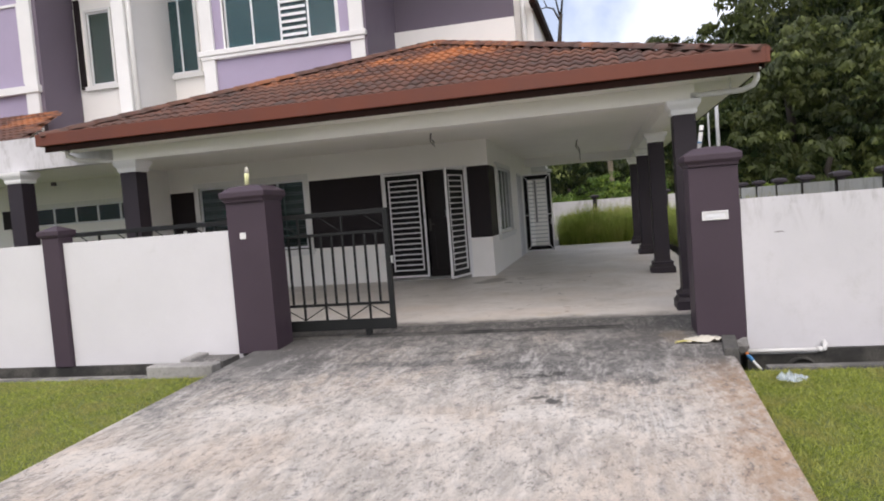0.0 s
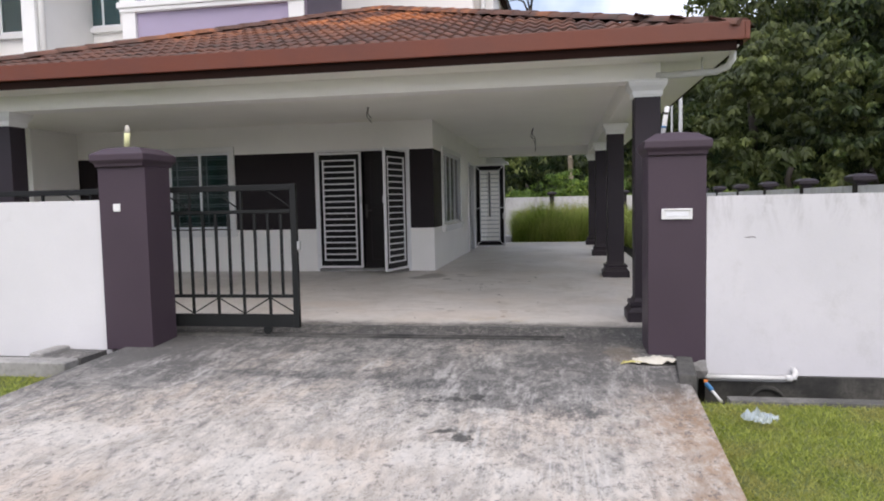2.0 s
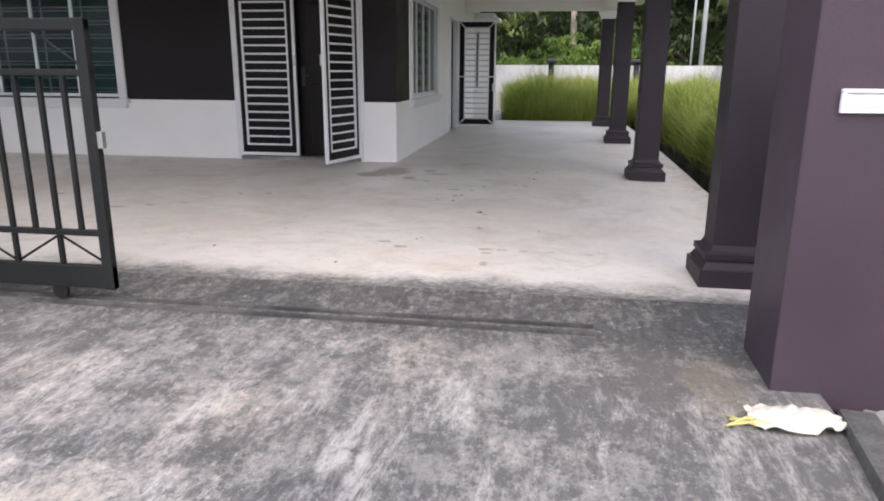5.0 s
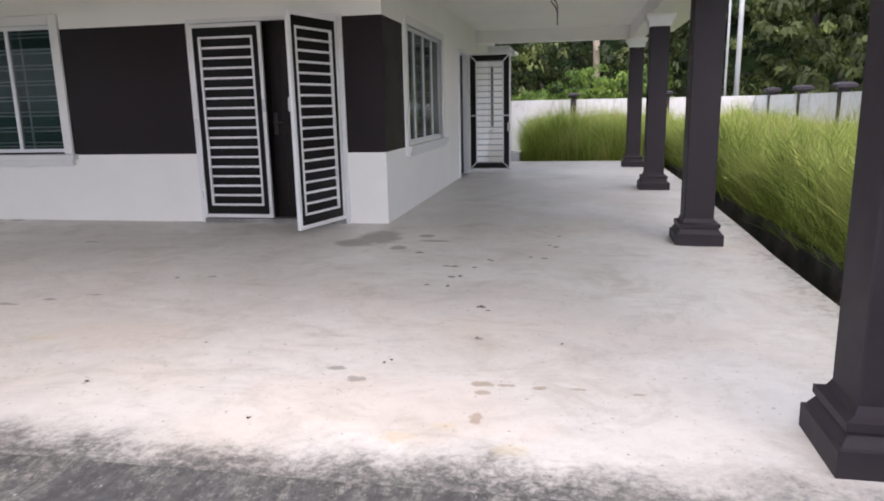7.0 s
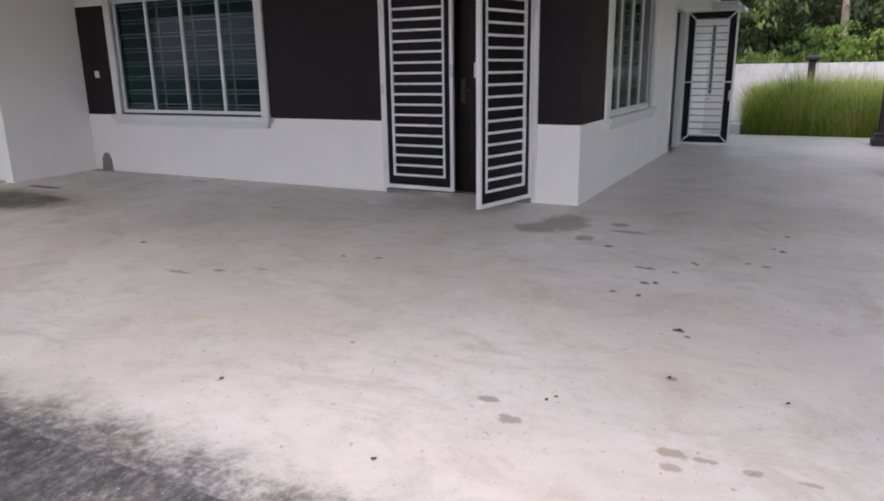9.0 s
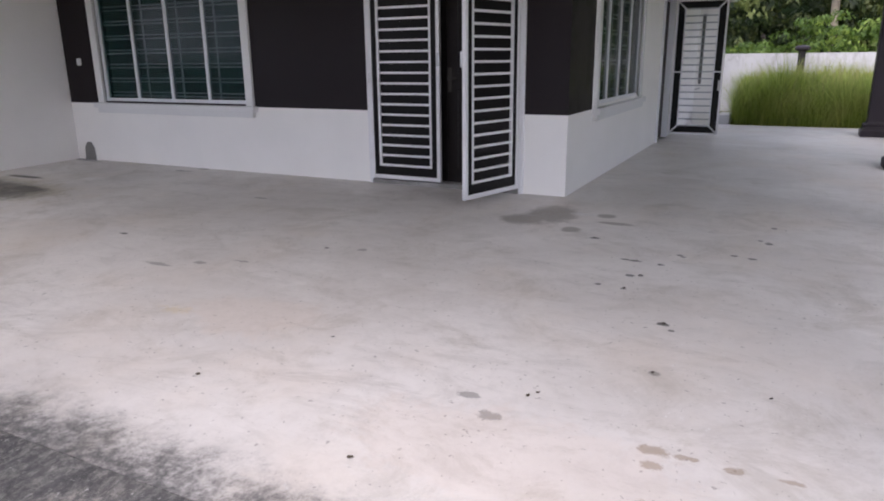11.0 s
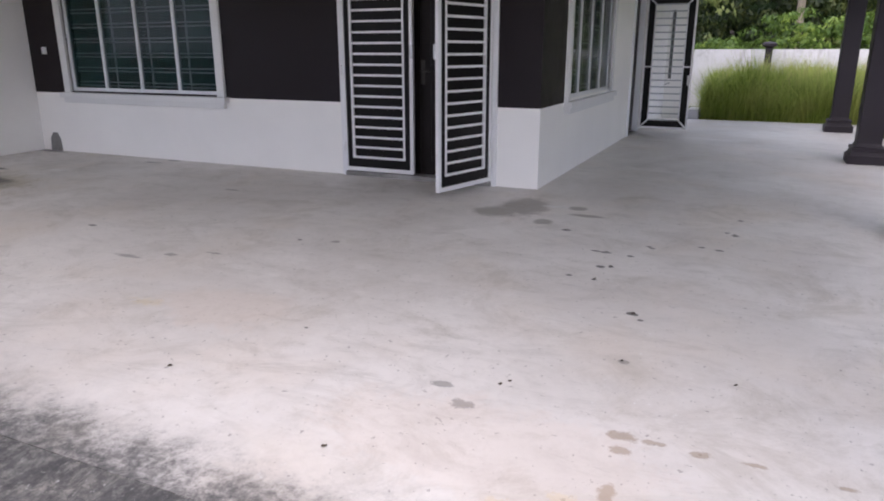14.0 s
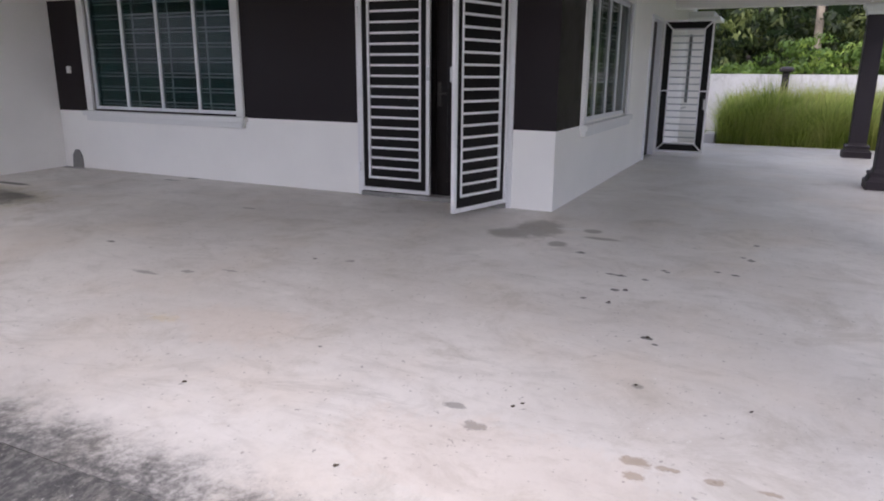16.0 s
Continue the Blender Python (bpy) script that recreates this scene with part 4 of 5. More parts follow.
hanging_wire(-0.66, -1.8, [(0, 0), (-0.015, -0.07), (-0.02, -0.13), (0.01, -0.18), (0.04, -0.21), (0.05, -0.24)], "loose lamp wire hanging from the ceiling")
hanging_wire(1.68, 2.2, [(0, 0), (-0.03, -0.09), (-0.04, -0.16), (0.02, -0.24), (0.045, -0.31), (0.04, -0.36), (0.045, -0.46)], "longer loose lamp wire hanging from the ceiling")

# ---- porch roof ----
EX0, EX1, EY, EZ = -5.4, 3.9, -5.2, 2.73
PX, PY, PZ = -0.75, -0.55, 4.42
rb = bmesh.new()
P = {k: rb.verts.new(v) for k, v in dict(a=(EX0, EY, EZ), b=(EX1, EY, EZ), p=(PX, PY, PZ), c=(EX1, 7.9, EZ), q=(PX, 7.9, PZ), d=(EX0, -0.1, EZ), e=(PX, -0.1, PZ)).items()}
for f in ("abp", "bcqp", "apd"):
    rb.faces.new([P[k] for k in f])
setting("roof_deck", rb, M["tile"], label="boarded deck under the roof tiles")
setting("fascia_front", bevel(boxes((EX0, EX1, EY - 0.045, EY, 2.65, 2.82)), 0.01, 2), M["fascia"], label="red-brown painted eave fascia")
setting("fascia_front_lower", boxes((EX0 + 0.06, EX1 - 0.06, EY, EY + 0.03, 2.565, 2.70)), M["fascia2"], label="dark brown board under the eave")
setting("fascia_right", bevel(boxes((EX1, EX1 + 0.045, EY - 0.045, 7.9, 2.65, 2.815)), 0.01, 2), M["fascia"], label="red-brown painted side fascia")
setting("fascia_right_lower", boxes((EX1 - 0.03, EX1, EY + 0.03, 7.9, 2.605, 2.70)), M["fascia2"], label="dark brown board under the side eave")
setting("fascia_left", bevel(boxes((EX0 - 0.045, EX0, EY - 0.045, -4.56, 2.65, 2.815)), 0.01, 2), M["fascia"], label="red-brown painted end fascia")


def tile_mesh():
    """One interlocking roll tile: local x across, y up the slope."""
    bm = bmesh.new()
    w, l, seg = 0.305, 0.40, 12
    prof = [(w * (i / seg - 0.5), 0.026 * max(0.0, math.sin(math.tau * (2 * i / seg - 0.05) / 2) ** 2)) for i in range(seg + 1)]
    t0 = [bm.verts.new((x, 0, z + 0.030)) for x, z in prof]
    t1 = [bm.verts.new((x, l, z + 0.006)) for x, z in prof]
    b0 = [bm.verts.new((x, 0, z + 0.008)) for x, z in prof]
    for i in range(seg):
        f = bm.faces.new((t0[i], t0[i + 1], t1[i + 1], t1[i]))
        f.smooth = True
        bm.faces.new((t0[i], b0[i], b0[i + 1], t0[i + 1]))
    return mesh_of("roof_tile", bm, M["tile"])


def slope(origin, along, up, length, reach, shape):
    """Lays tiles on a slope: origin at the eave, unit vectors along the eave and up the slope."""
    n = along.cross(up)
    rows = int(reach / 0.33) + 1
    rr = random.Random(5)
    rest = []
    for r in range(rows):
        for c in range(int(length / 0.30) + 1):
            u, v = c * 0.30 + 0.15, r * 0.33 - 0.05
            if not shape(u, v + 0.15):
                continue
            at = origin + along * u + up * v + n * (0.012 + rr.uniform(-0.003, 0.004))
            m = Matrix((along, up, n)).transposed().to_4x4()
            m = Matrix.Translation(at) @ m @ Matrix.Rotation(rr.uniform(-0.012, 0.012), 4, "Z")
            rest.append((m, v))
    return rest


TILE = tile_mesh()
roof = tagged(new("porch_roof"), "hipped porch roof of weathered red roll tiles", "roof", kind="structure")
run, rise = PY - EY, PZ - EZ
upf = Vector((0, run, rise)).normalized()
reach = math.hypot(run, rise)
front = slope(Vector((EX0, EY + 0.03, EZ + 0.015)), Vector((1, 0, 0)), upf, EX1 - EX0, reach, lambda u, v: v / reach * (PX - EX0) + 0.03 < u < (EX1 - EX0) - v / reach * (EX1 - PX) - 0.03 and v < reach)
upr = Vector((-(EX1 - PX), 0, rise)).normalized()
right = slope(Vector((EX1 + 0.03, EY, EZ + 0.015)), Vector((0, 1, 0)), upr, 13.0, reach, lambda u, v: u > v / reach * (PY - EY) + 0.03 and v < reach)
upl = Vector((PX - EX0, 0, rise)).normalized()
left = slope(Vector((EX0 - 0.03, -0.1, EZ + 0.015)), Vector((0, -1, 0)), upl, 5.1, reach, lambda u, v: u < 5.1 - v / reach * (PY - EY) - 0.1 and v < reach)
for m, v in front:
    o = new("tile", TILE)
    o.parent, o.matrix_local = roof, m
nv = np.array([v.co[:] for v in TILE.vertices])
faces = [tuple(p.vertices) for p in TILE.polygons]


def joined_tiles(name, rows):
    """Tiles too many or too far to pick apart, as one mesh."""
    allv, allf = [], []
    for m, v in rows:
        a = np.array(m)
        base = len(allv) * len(nv)
        allv.append(nv @ a[:3, :3].T + a[:3, 3])
        allf += [tuple(i + base for i in f) for f in faces]
    me = bpy.data.meshes.new(name)
    me.from_pydata(np.concatenate(allv).tolist(), [], allf)
    me.materials.append(M["tile"])
    return me


st = part("side_tiles", joined_tiles("side_tiles", right + left), None, roof)
st["kind"] = "stuff"


def ridge_caps(a, b, count):
    a, b = Vector(a), Vector(b)
    d = (b - a) / count
    for i in range(count):
        bm = bmesh.new()
        ax = d.normalized()
        s = ax.cross(Vector((0, 0, 1))).normalized()
        n = s.cross(ax)
        rings = []
        for t, lift in ((0, 0.014), (1.12, 0.0)):
            rings.append([bm.verts.new(a + d * (i + t) + s * (0.135 * math.cos(k * math.pi / 6)) + n * (0.075 * math.sin(k * math.pi / 6) + lift - 0.02)) for k in range(7)])
        for k in range(6):
            f = bm.faces.new((rings[0][k], rings[0][k + 1], rings[1][k + 1], rings[1][k]))
            f.smooth = True
        bm.faces.new(rings[0])
        part("ridge_tile", bm, M["tile"], roof)


ridge_caps((EX0, EY, EZ + 0.05), (PX, PY, PZ + 0.06), 19)
ridge_caps((EX1, EY, EZ + 0.05), (PX, PY, PZ + 0.06), 19)

# rainwater pipe under the eave corner
rp = thing("rainwater_pipe", "white rainwater pipe elbow under the eave corner", "pipe", (0, 0, 0))
part("elbow", tube([(3.86, -4.95, 2.60), (3.86, -4.95, 2.53), (3.83, -4.90, 2.47), (3.74, -4.80, 2.44), (3.30, -4.60, 2.46), (3.2, -4.58, 2.47)], 0.035, 10), M["pvc"], rp)
part("bracket", tube([(3.62, -4.74, 2.45), (3.62, -4.74, 2.60)], 0.01, 6), M["pvc"], rp)
rp2 = thing("rainwater_pipe", "white rainwater pipe elbow under the eave end", "pipe", (0, 0, 0))
part("elbow", tube([(-5.2, -4.95, 2.60), (-5.2, -4.95, 2.52), (-5.1, -4.85, 2.45), (-4.85, -4.6, 2.44), (-4.72, -4.5, 2.44)], 0.035, 10), M["pvc"], rp2)

# ---- upper storey ----
up = thing("upper_storey", "two-storey house front in lavender, white and dark violet", "house", (0, 0, 0))
part("bay_wall", boxes((-5.55, -2.55, -0.05, -0.004, 3.2, 4.92), (-5.55, -5.3, -0.048, -0.004, 4.92, 6.7), (-2.82, -2.55, -0.048, -0.004, 4.92, 6.7), (-5.3, -2.82, -0.048, -0.004, 6.6, 6.7)), M["lavender"], up, "lavender painted bay panel")
for x0, x1 in ((-5.83, -5.552), (-2.548, -2.25)):
    part("pilaster", bevel(boxes((x0, x1, -0.12, -0.004, 3.0, 7.0)), 0.01, 1), M["trim"], up, "white pilaster")
part("string_course", bevel(boxes((-5.9, -2.2, -0.17, -0.004, 4.94, 5.05), (-5.86, -2.24, -0.145, -0.004, 4.86, 4.938)), 0.01, 1), M["trim"], up, "white moulded string course")
part("bay_side", boxes((-2.249, -2.2, -0.1, 2.1, 3.0, 7.0)), M["violet"], up)
part("set_back_wall", boxes((-2.2, 0.5, 2.1, 2.25, 5.45, 8.0)), M["violet"], up, "dark violet set-back wall")
part("parapet", boxes((-2.2, 0.52, 1.95, 2.098, 3.9, 5.45)), M["plaster"], up, "white parapet band")
part("flank_wall", boxes((0.502, 0.9, 2.3, 10.0, 2.8, 5.9)), M["plaster"], up, "white flank wall")
vb = bmesh.new()
pv = [(0.88, 1.7, 5.62), (1.02, 1.7, 5.60), (1.06, 8.2, 6.02), (0.88, 8.2, 6.05)]
va = [vb.verts.new(q) for q in pv]
vc = [vb.verts.new((q[0], q[1], q[2] + 0.2)) for q in pv]
vb.faces.new(va), vb.faces.new(vc)
for i in range(4):
    vb.faces.new((va[i], va[(i + 1) % 4], vc[(i + 1) % 4], vc[i]))
part("verge", vb, M["fascia2"], up, "dark brown sloping eave")
part("downpipe", tube([(0.70, 2.2, 4.0), (0.70, 2.2, 6.0)], 0.06, 10), M["pvc"], up)
part("recess_wall", wall_grid("x", 1.1, 0.15, [-9.85, -5.832], [2.75, 8.0], [(-7.50, -6.65, 4.98, 6.68), (-9.5, -8.88, 4.98, 6.68)]), M["plaster"], up, "white recessed wall")
part("party_fin", bevel(boxes((-7.58, -7.30, -0.55, 1.098, 2.9, 8.0)), 0.01, 1), M["trim"], up, "white party fin")
part("fin_pipe", tube([(-7.23, -0.45, 2.9), (-7.23, -0.45, 8.0)], 0.06, 10), M["pvc"], up)
for x in (-9.80, -7.80):
    part("shutter_panel", boxes((x, x + 0.14, 1.05, 1.098, 4.9, 7.0)), M["dark"], up)
for x0, x1 in ((-7.62, -6.52), (-9.65, -8.7)):
    part("recess_sill", boxes((x0, x1, 1.0, 1.098, 4.85, 4.95)), M["trim"], up)
window("window_4", 0.85, 1.7, 2, pose(-7.50, 1.09, 4.98), "narrow upper window in the recess", 9, surround=0.06, sill=False, glass="mirror")
window("window_5", 0.62, 1.7, 1, pose(-9.5, 1.09, 4.98), "narrow upper window in the recess", 9, grille=False, surround=0.06, sill=False)
part("roof_slab", boxes((-16, 0.5, -0.2, 10, 8.0, 8.2)), M["fascia2"], up)
part("rear_body", boxes((-15.9, 0.37, 4.2, 10.0, 2.75, 8.0)), M["plaster"], up)

# ---- neighbouring house ----
nh = thing("neighbour_house", "neighbouring semi-detached house in lavender and white", "house", (0, 0, 0))
part("bay_wall", boxes((-13.2, -9.95, -0.05, 0.1, 3.2, 7.0)), M["lavender"], nh)
part("bay_side", boxes((-9.95, -9.852, -0.06, 1.09, 2.6, 8.0)), M["violet"], nh)
part("pilaster", bevel(boxes((-10.28, -9.95, -0.14, -0.052, 3.0, 7.0)), 0.01, 1), M["trim"], nh)
part("string_course", boxes((-13.2, -9.9, -0.18, -0.053, 4.70, 4.86)), M["trim"], nh)
part("ground_wall", boxes((-14.2, -7.26, 0.0, 0.14, -0.3, 1.70), (-14.2, -7.26, 0.0, 0.14, 2.12, 3.2), (-14.2, -10.6, 0.0, 0.14, 1.70, 2.12), (-7.7, -7.26, 0.0, 0.14, 1.70, 2.12)), M["plaster"], nh)
part("room", boxes((-11, -7.3, 2.0, 2.1, -0.1, 2.7), (-11, -7.3, 0.15, 2.0, 2.65, 2.7), (-11, -7.3, 0.15, 2.0, -0.1, 0.0), (-11.1, -11, 0.15, 2.0, 0, 2.6), (-7.3, -7.26, 0.15, 2.0, 0, 2.6)), M["inside"], nh)
part("dark_panel", boxes((-11.4, -10.75, -0.012, -0.003, 1.7, 2.12)), M["dark"], nh)
nr = bmesh.new()
q = [nr.verts.new(v) for v in ((-14.2, -3.6, 2.95), (-7.4, -3.6, 2.95), (-9.4, -0.07, 4.2), (-14.2, -0.07, 4.2))]
nr.faces.new(q)
part("roof", nr, M["tile"], nh, "orange tiled lean-to roof")
upn = Vector((0, 3.53, 1.25)).normalized()
lean_to = slope(Vector((-14.2, -3.62, 2.965)), Vector((1, 0, 0)), upn, 6.8, 3.74, lambda u, v: u < 6.75 - v / 3.74 * 2.0 and v < 3.7)
nt = part("roof_tiles", joined_tiles("roof_tiles", lean_to), None, nh)
nt["kind"] = "stuff"
window("window_6", 2.9, 0.42, 5, pose(-10.6, 0, 1.70), "neighbouring tinted window band", 5, grille=False, surround=0.08, sill=False)
window("window_7", 2.4, 1.7, 3, pose(-12.75, -0.055, 4.95), "neighbouring upper window", 8, grille=False, surround=0.06, sill=False)

# ---- far end of the porch ----
hood = thing("rear_hood", "white concrete hood over the rear corner", "canopy", (0, 0, 0))
part("slab", bevel(boxes((0.004, 0.62, 8.93, 9.8, 2.36, 2.44), (0.004, 0.5, 8.96, 9.8, 2.44, 2.54)), 0.01, 1), M["trim"], hood)
step = thing("rear_step", "white painted concrete step end by the grass", "step", (0, 0, 0))
part("block", bevel(boxes((0.545, 0.76, 8.52, 9.3, -0.14, 0.17)), 0.02, 2), M["fence"], step)

# ---- things by the gate ----
kb = thing("kerb_block", "black mossy concrete block by the pillar foot", "kerb stone", (3.17, -6.51, -0.16))
part("block", bevel(boxes((-0.066, 0.066, -0.32, 0.32, -0.30, 0.06)), 0.02, 2), M["blackstone"], kb)
kb.rotation_euler = (0, 0, radians(-7))
rag = thing("cloth_rag", "crumpled pale rag lying at the pillar foot", "rag", (3.0, -6.25, -0.146))
rg = bmesh.new()
def rag_point(i, j):
    u, v = i / 22 - 0.5, j / 12 - 0.5
    wide = 0.21 * (1 - 0.55 * abs(u + 0.15)) + 0.03 * noise.noise((i * 0.5, 1.5, 4))
    fold = 0.045 * abs(noise.noise((u * 6, v * 5, 3))) + 0.03 * max(0.0, math.cos(math.pi * u)) * max(0.0, math.cos(math.pi * v)) + 0.012 * abs(noise.noise((u * 20, v * 12, 8)))
    return (0.40 * u + 0.02 * noise.noise((2.5, j * 0.7, 1)), wide * v, 0.004 + fold)


g = [[rg.verts.new(rag_point(i, j)) for j in range(13)] for i in range(23)]
for i in range(22):
    for j in range(12):
        rg.faces.new((g[i][j], g[i + 1][j], g[i + 1][j + 1], g[i][j + 1])).smooth = True
part("fabric", rg, M["cloth"], rag)
rope = thing("rope_tangle", "frayed yellow rope ends beside the rag", "rope", (2.82, -6.30, -0.148))
rr = random.Random(8)
for k in range(5):
    part("strand", tube([(rr.uniform(-0.02, 0.1), rr.uniform(-0.05, 0.06), 0.01), (rr.uniform(-0.06, 0.04), rr.uniform(-0.04, 0.05), 0.02), (rr.uniform(-0.13, -0.05), rr.uniform(-0.06, 0.06), 0.008)], 0.005, 5), M["rope"], rope)
wp = thing("water_pipe", "white plastic water pipe along the wall foot", "pipe", (0, 0, -0.045))
part("run", tube([(3.36, -6.045, -0.262), (4.08, -6.045, -0.262)], 0.02, 10), M["pvc"], wp)
part("ledge", bevel(boxes((3.43, 4.05, -6.03, -5.985, -0.30, -0.285)), 0.006, 1), M["fence"], wp, "pale mortar ledge under the pipe")
part("elbow", tube([(4.08, -6.045, -0.262), (4.11, -6.045, -0.255), (4.12, -6.04, -0.22), (4.12, -5.98, -0.20)], 0.024, 10), M["pvc"], wp)
part("coupling", tube([(4.04, -6.045, -0.262), (4.09, -6.045, -0.262)], 0.027, 10), M["pvc"], wp)
lump = thing("mortar_lump", "rough pale mortar lump between pillar and wall foot", "mortar", (3.36, -6.05, -0.24))
lb = bmesh.new()
bmesh.ops.create_icosphere(lb, subdivisions=2, radius=0.075)
for v in lb.verts:
    v.co *= 1 + 0.5 * noise.noise(v.co * 22)
part("lump", lb, M["pale_kerb"], lump)
tap = thing("water_meter_tap", "blue and orange stop tap on a white pipe in the drain", "tap", (3.32, -6.60, -0.24))
tap.scale = (0.6, 0.6, 0.6)
part("body", tube([(-0.02, 0.05, 0.02), (0.02, 0.0, -0.02), (0.04, -0.03, -0.05)], 0.03, 10), M["blue"], tap)
part("lever", bevel(boxes((-0.05, 0.0, 0.03, 0.06, 0.03, 0.07)), 0.006, 1), M["orange"], tap)
part("pipe", tube([(0.04, -0.03, -0.05), (0.07, -0.06, -0.09), (0.13, -0.16, -0.16)], 0.02, 10), M["pvc"], tap)
outlet = thing("drain_outlet", "dark round concrete pipe mouth in the drain wall", "drain pipe", (3.90, -6.03, -0.53))
ob_ = bmesh.new()
rings = [[ob_.verts.new((r * math.cos(k * math.tau / 20), y, r * math.sin(k * math.tau / 20))) for k in range(20)] for r, y in ((0.155, 0.02), (0.155, -0.03), (0.125, -0.03), (0.125, 0.015))]
for q, r in zip(rings, rings[1:]):
    for k in range(20):
        ob_.faces.new((q[k], q[(k + 1) % 20], r[(k + 1) % 20], r[k])).smooth = True
part("rim", ob_, M["drain"], outlet)
# Black disc closes the shallow ring, painting the shade of a deep pipe.
part("mouth", tube([(0, 0.016, 0), (0, 0.018, 0)], 0.126, 20), M["black"], outlet, "flat black disc standing in for the shade inside the pipe")
bag = thing("plastic_bag", "crumpled clear plastic bag on the lawn", "litter", (3.5, -7.32, lawn_z(0, -7.35) + 0.05))
bgm = bmesh.new()
g = [[bgm.verts.new((0.26 * (i / 18 - 0.5) * (1 - 0.35 * abs(j / 6 - 1)) + 0.02 * noise.noise((i * 0.6, j * 0.6, 1)), 0.17 * (j / 12 - 0.5) + 0.02 * noise.noise((i * 0.6, j * 0.6, 9)), 0.10 * abs(noise.noise((i * 0.45, j * 0.5, 7))))) for j in range(13)] for i in range(19)]
for i in range(18):
    for j in range(12):
        if (i - 8.5) ** 2 / 70 + (j - 5.5) ** 2 / 30 < 1 + 0.35 * noise.noise((i * 0.8, j * 0.8, 4)):
            bgm.faces.new((g[i][j], g[i + 1][j], g[i + 1][j + 1], g[i][j + 1]))
bmesh.ops.delete(bgm, geom=[v for v in bgm.verts if not v.link_faces], context="VERTS")
part("film", bgm, M["plastic"], bag)
cul = thing("culvert_slab", "pale concrete culvert slab over the drain end", "slab", (0, 0, 0))
part("slab", bevel(boxes((-3.05, -2.22, -6.60, -6.40, -0.45, -0.165)), 0.012, 1), M["pale_kerb"], cul)
part("cheek", bevel(boxes((-2.75, -2.60, -6.398, -6.02, -0.45, -0.13)), 0.012, 1), M["pale_kerb"], cul)
part("apron", boxes((-2.598, -2.204, -6.398, -6.02, -0.45, -0.17)), M["drive"], cul)
lf = random.Random(3)
for k, (x, y) in enumerate(((1.04, -1.80), (1.125, -2.10), (1.39, -2.85), (1.82, -1.01), (-0.41, -4.30), (1.01, -3.87), (1.04, -3.83), (1.08, -2.38), (0.64, -1.34), (0.59, -4.56), (1.44, -3.44), (1.92, -3.48), (-2.86, -2.68))):
    l = bmesh.new()
    c = l.verts.new((0, 0, 0.008))
    rim = [l.verts.new((0.014 * math.cos(a * math.tau / 7) * lf.uniform(0.7, 1.2), 0.008 * math.sin(a * math.tau / 7) * lf.uniform(0.7, 1.2), lf.uniform(0.001, 0.008))) for a in range(7)]
    for a in range(7):
        l.faces.new((c, rim[a], rim[(a + 1) % 7]))
    o = new("dry_leaf", mesh_of("dry_leaf", l, M["leafdry"]))
    o.matrix_basis = pose(x, y, porch_z(x, y) + 0.002, 0, 0, lf.uniform(0, 180))
    tagged(o, "dark dry leaf fragment on the porch floor", "leaf", "fallen leaves")

scrap = thing("paper_scrap", "small crumpled pale scrap beside the door threshold", "litter", (-0.80, -0.20, 0.0))
sb = bmesh.new()
bmesh.ops.create_icosphere(sb, subdivisions=2, radius=0.035)
for v in sb.verts:
    v.co = Vector((v.co.x * 1.5, v.co.y, max(0.0, v.co.z * 0.6 + 0.012))) * (1 + 0.6 * noise.noise(v.co * 40))
part("paper", sb, M["cloth"], scrap)
pole = thing("utility_pole", "tall galvanised steel pole beyond the boundary wall", "pole", (6.75, 15.5, -0.6))
part("shaft", tube([(0, 0, 0), (0, 0, 7.6)], 0.085, 12, 0.06), M["greypole"], pole)
part("stay", tube([(-0.32, 0.1, 0), (-0.30, 0.1, 7.4)], 0.035, 8), M["greypole"], pole)


# ---- vegetation ----
def blades(name, spots_xy, zf, h0, h1, w, lean, material, label, seed, tiers=2, patch=None):
    """Many grass blades as one mesh of narrow tapered strips."""
    rs = np.random.RandomState(seed)
    n = len(spots_xy)
    ang, h = rs.uniform(0, math.tau, n), rs.uniform(h0, h1, n)
    tx, ty = rs.normal(0, lean, n) * h, rs.normal(0, lean, n) * h
    wx, wy = np.cos(ang) * w, np.sin(ang) * w
    x, y = spots_xy[:, 0], spots_xy[:, 1]
    z = np.array([zf(a, b) for a, b in spots_xy]) - 0.01
    if patch:
        h = h * np.array([patch[0] + patch[1] * (noise.noise((a * 0.9, b * 0.9, 2)) + 0.6 * noise.noise((a * 2.7, b * 2.7, 5))) for a, b in spots_xy])
        tx, ty = tx * 1.2, ty * 1.2
    rows = []
    if tiers == 1:
        for s, f in ((-1, 0), (1, 0), (0, 1)):
            rows.append(np.stack([x + wx * s + tx * f, y + wy * s + ty * f, z + h * f], 1))
        per, fs = 3, [(0, 1, 2)]
    else:
        for s, f, k in ((-1, 0, 0), (1, 0, 0), (-0.8, 0.55, 0.3), (0.8, 0.55, 0.3), (0, 1, 1)):
            rows.append(np.stack([x + wx * s + tx * k, y + wy * s + ty * k, z + h * f * (1 - 0.12 * k)], 1))
        per, fs = 5, [(0, 1, 3, 2), (2, 3, 4)]
    v = np.stack(rows, 1).reshape(-1, 3)
    me = bpy.data.meshes.new(name)
    base = np.arange(n) * per
    me.from_pydata(v.tolist(), [], [tuple(int(b) + i for i in f) for b in base for f in fs])
    me.materials.append(material)
    return tagged(new(name, me), label, "grass", kind="stuff")


rs = np.random.RandomState(4)


def scatter(n, x0, x1, y0, y1):
    return np.stack([rs.uniform(x0, x1, n), rs.uniform(y0, y1, n)], 1)


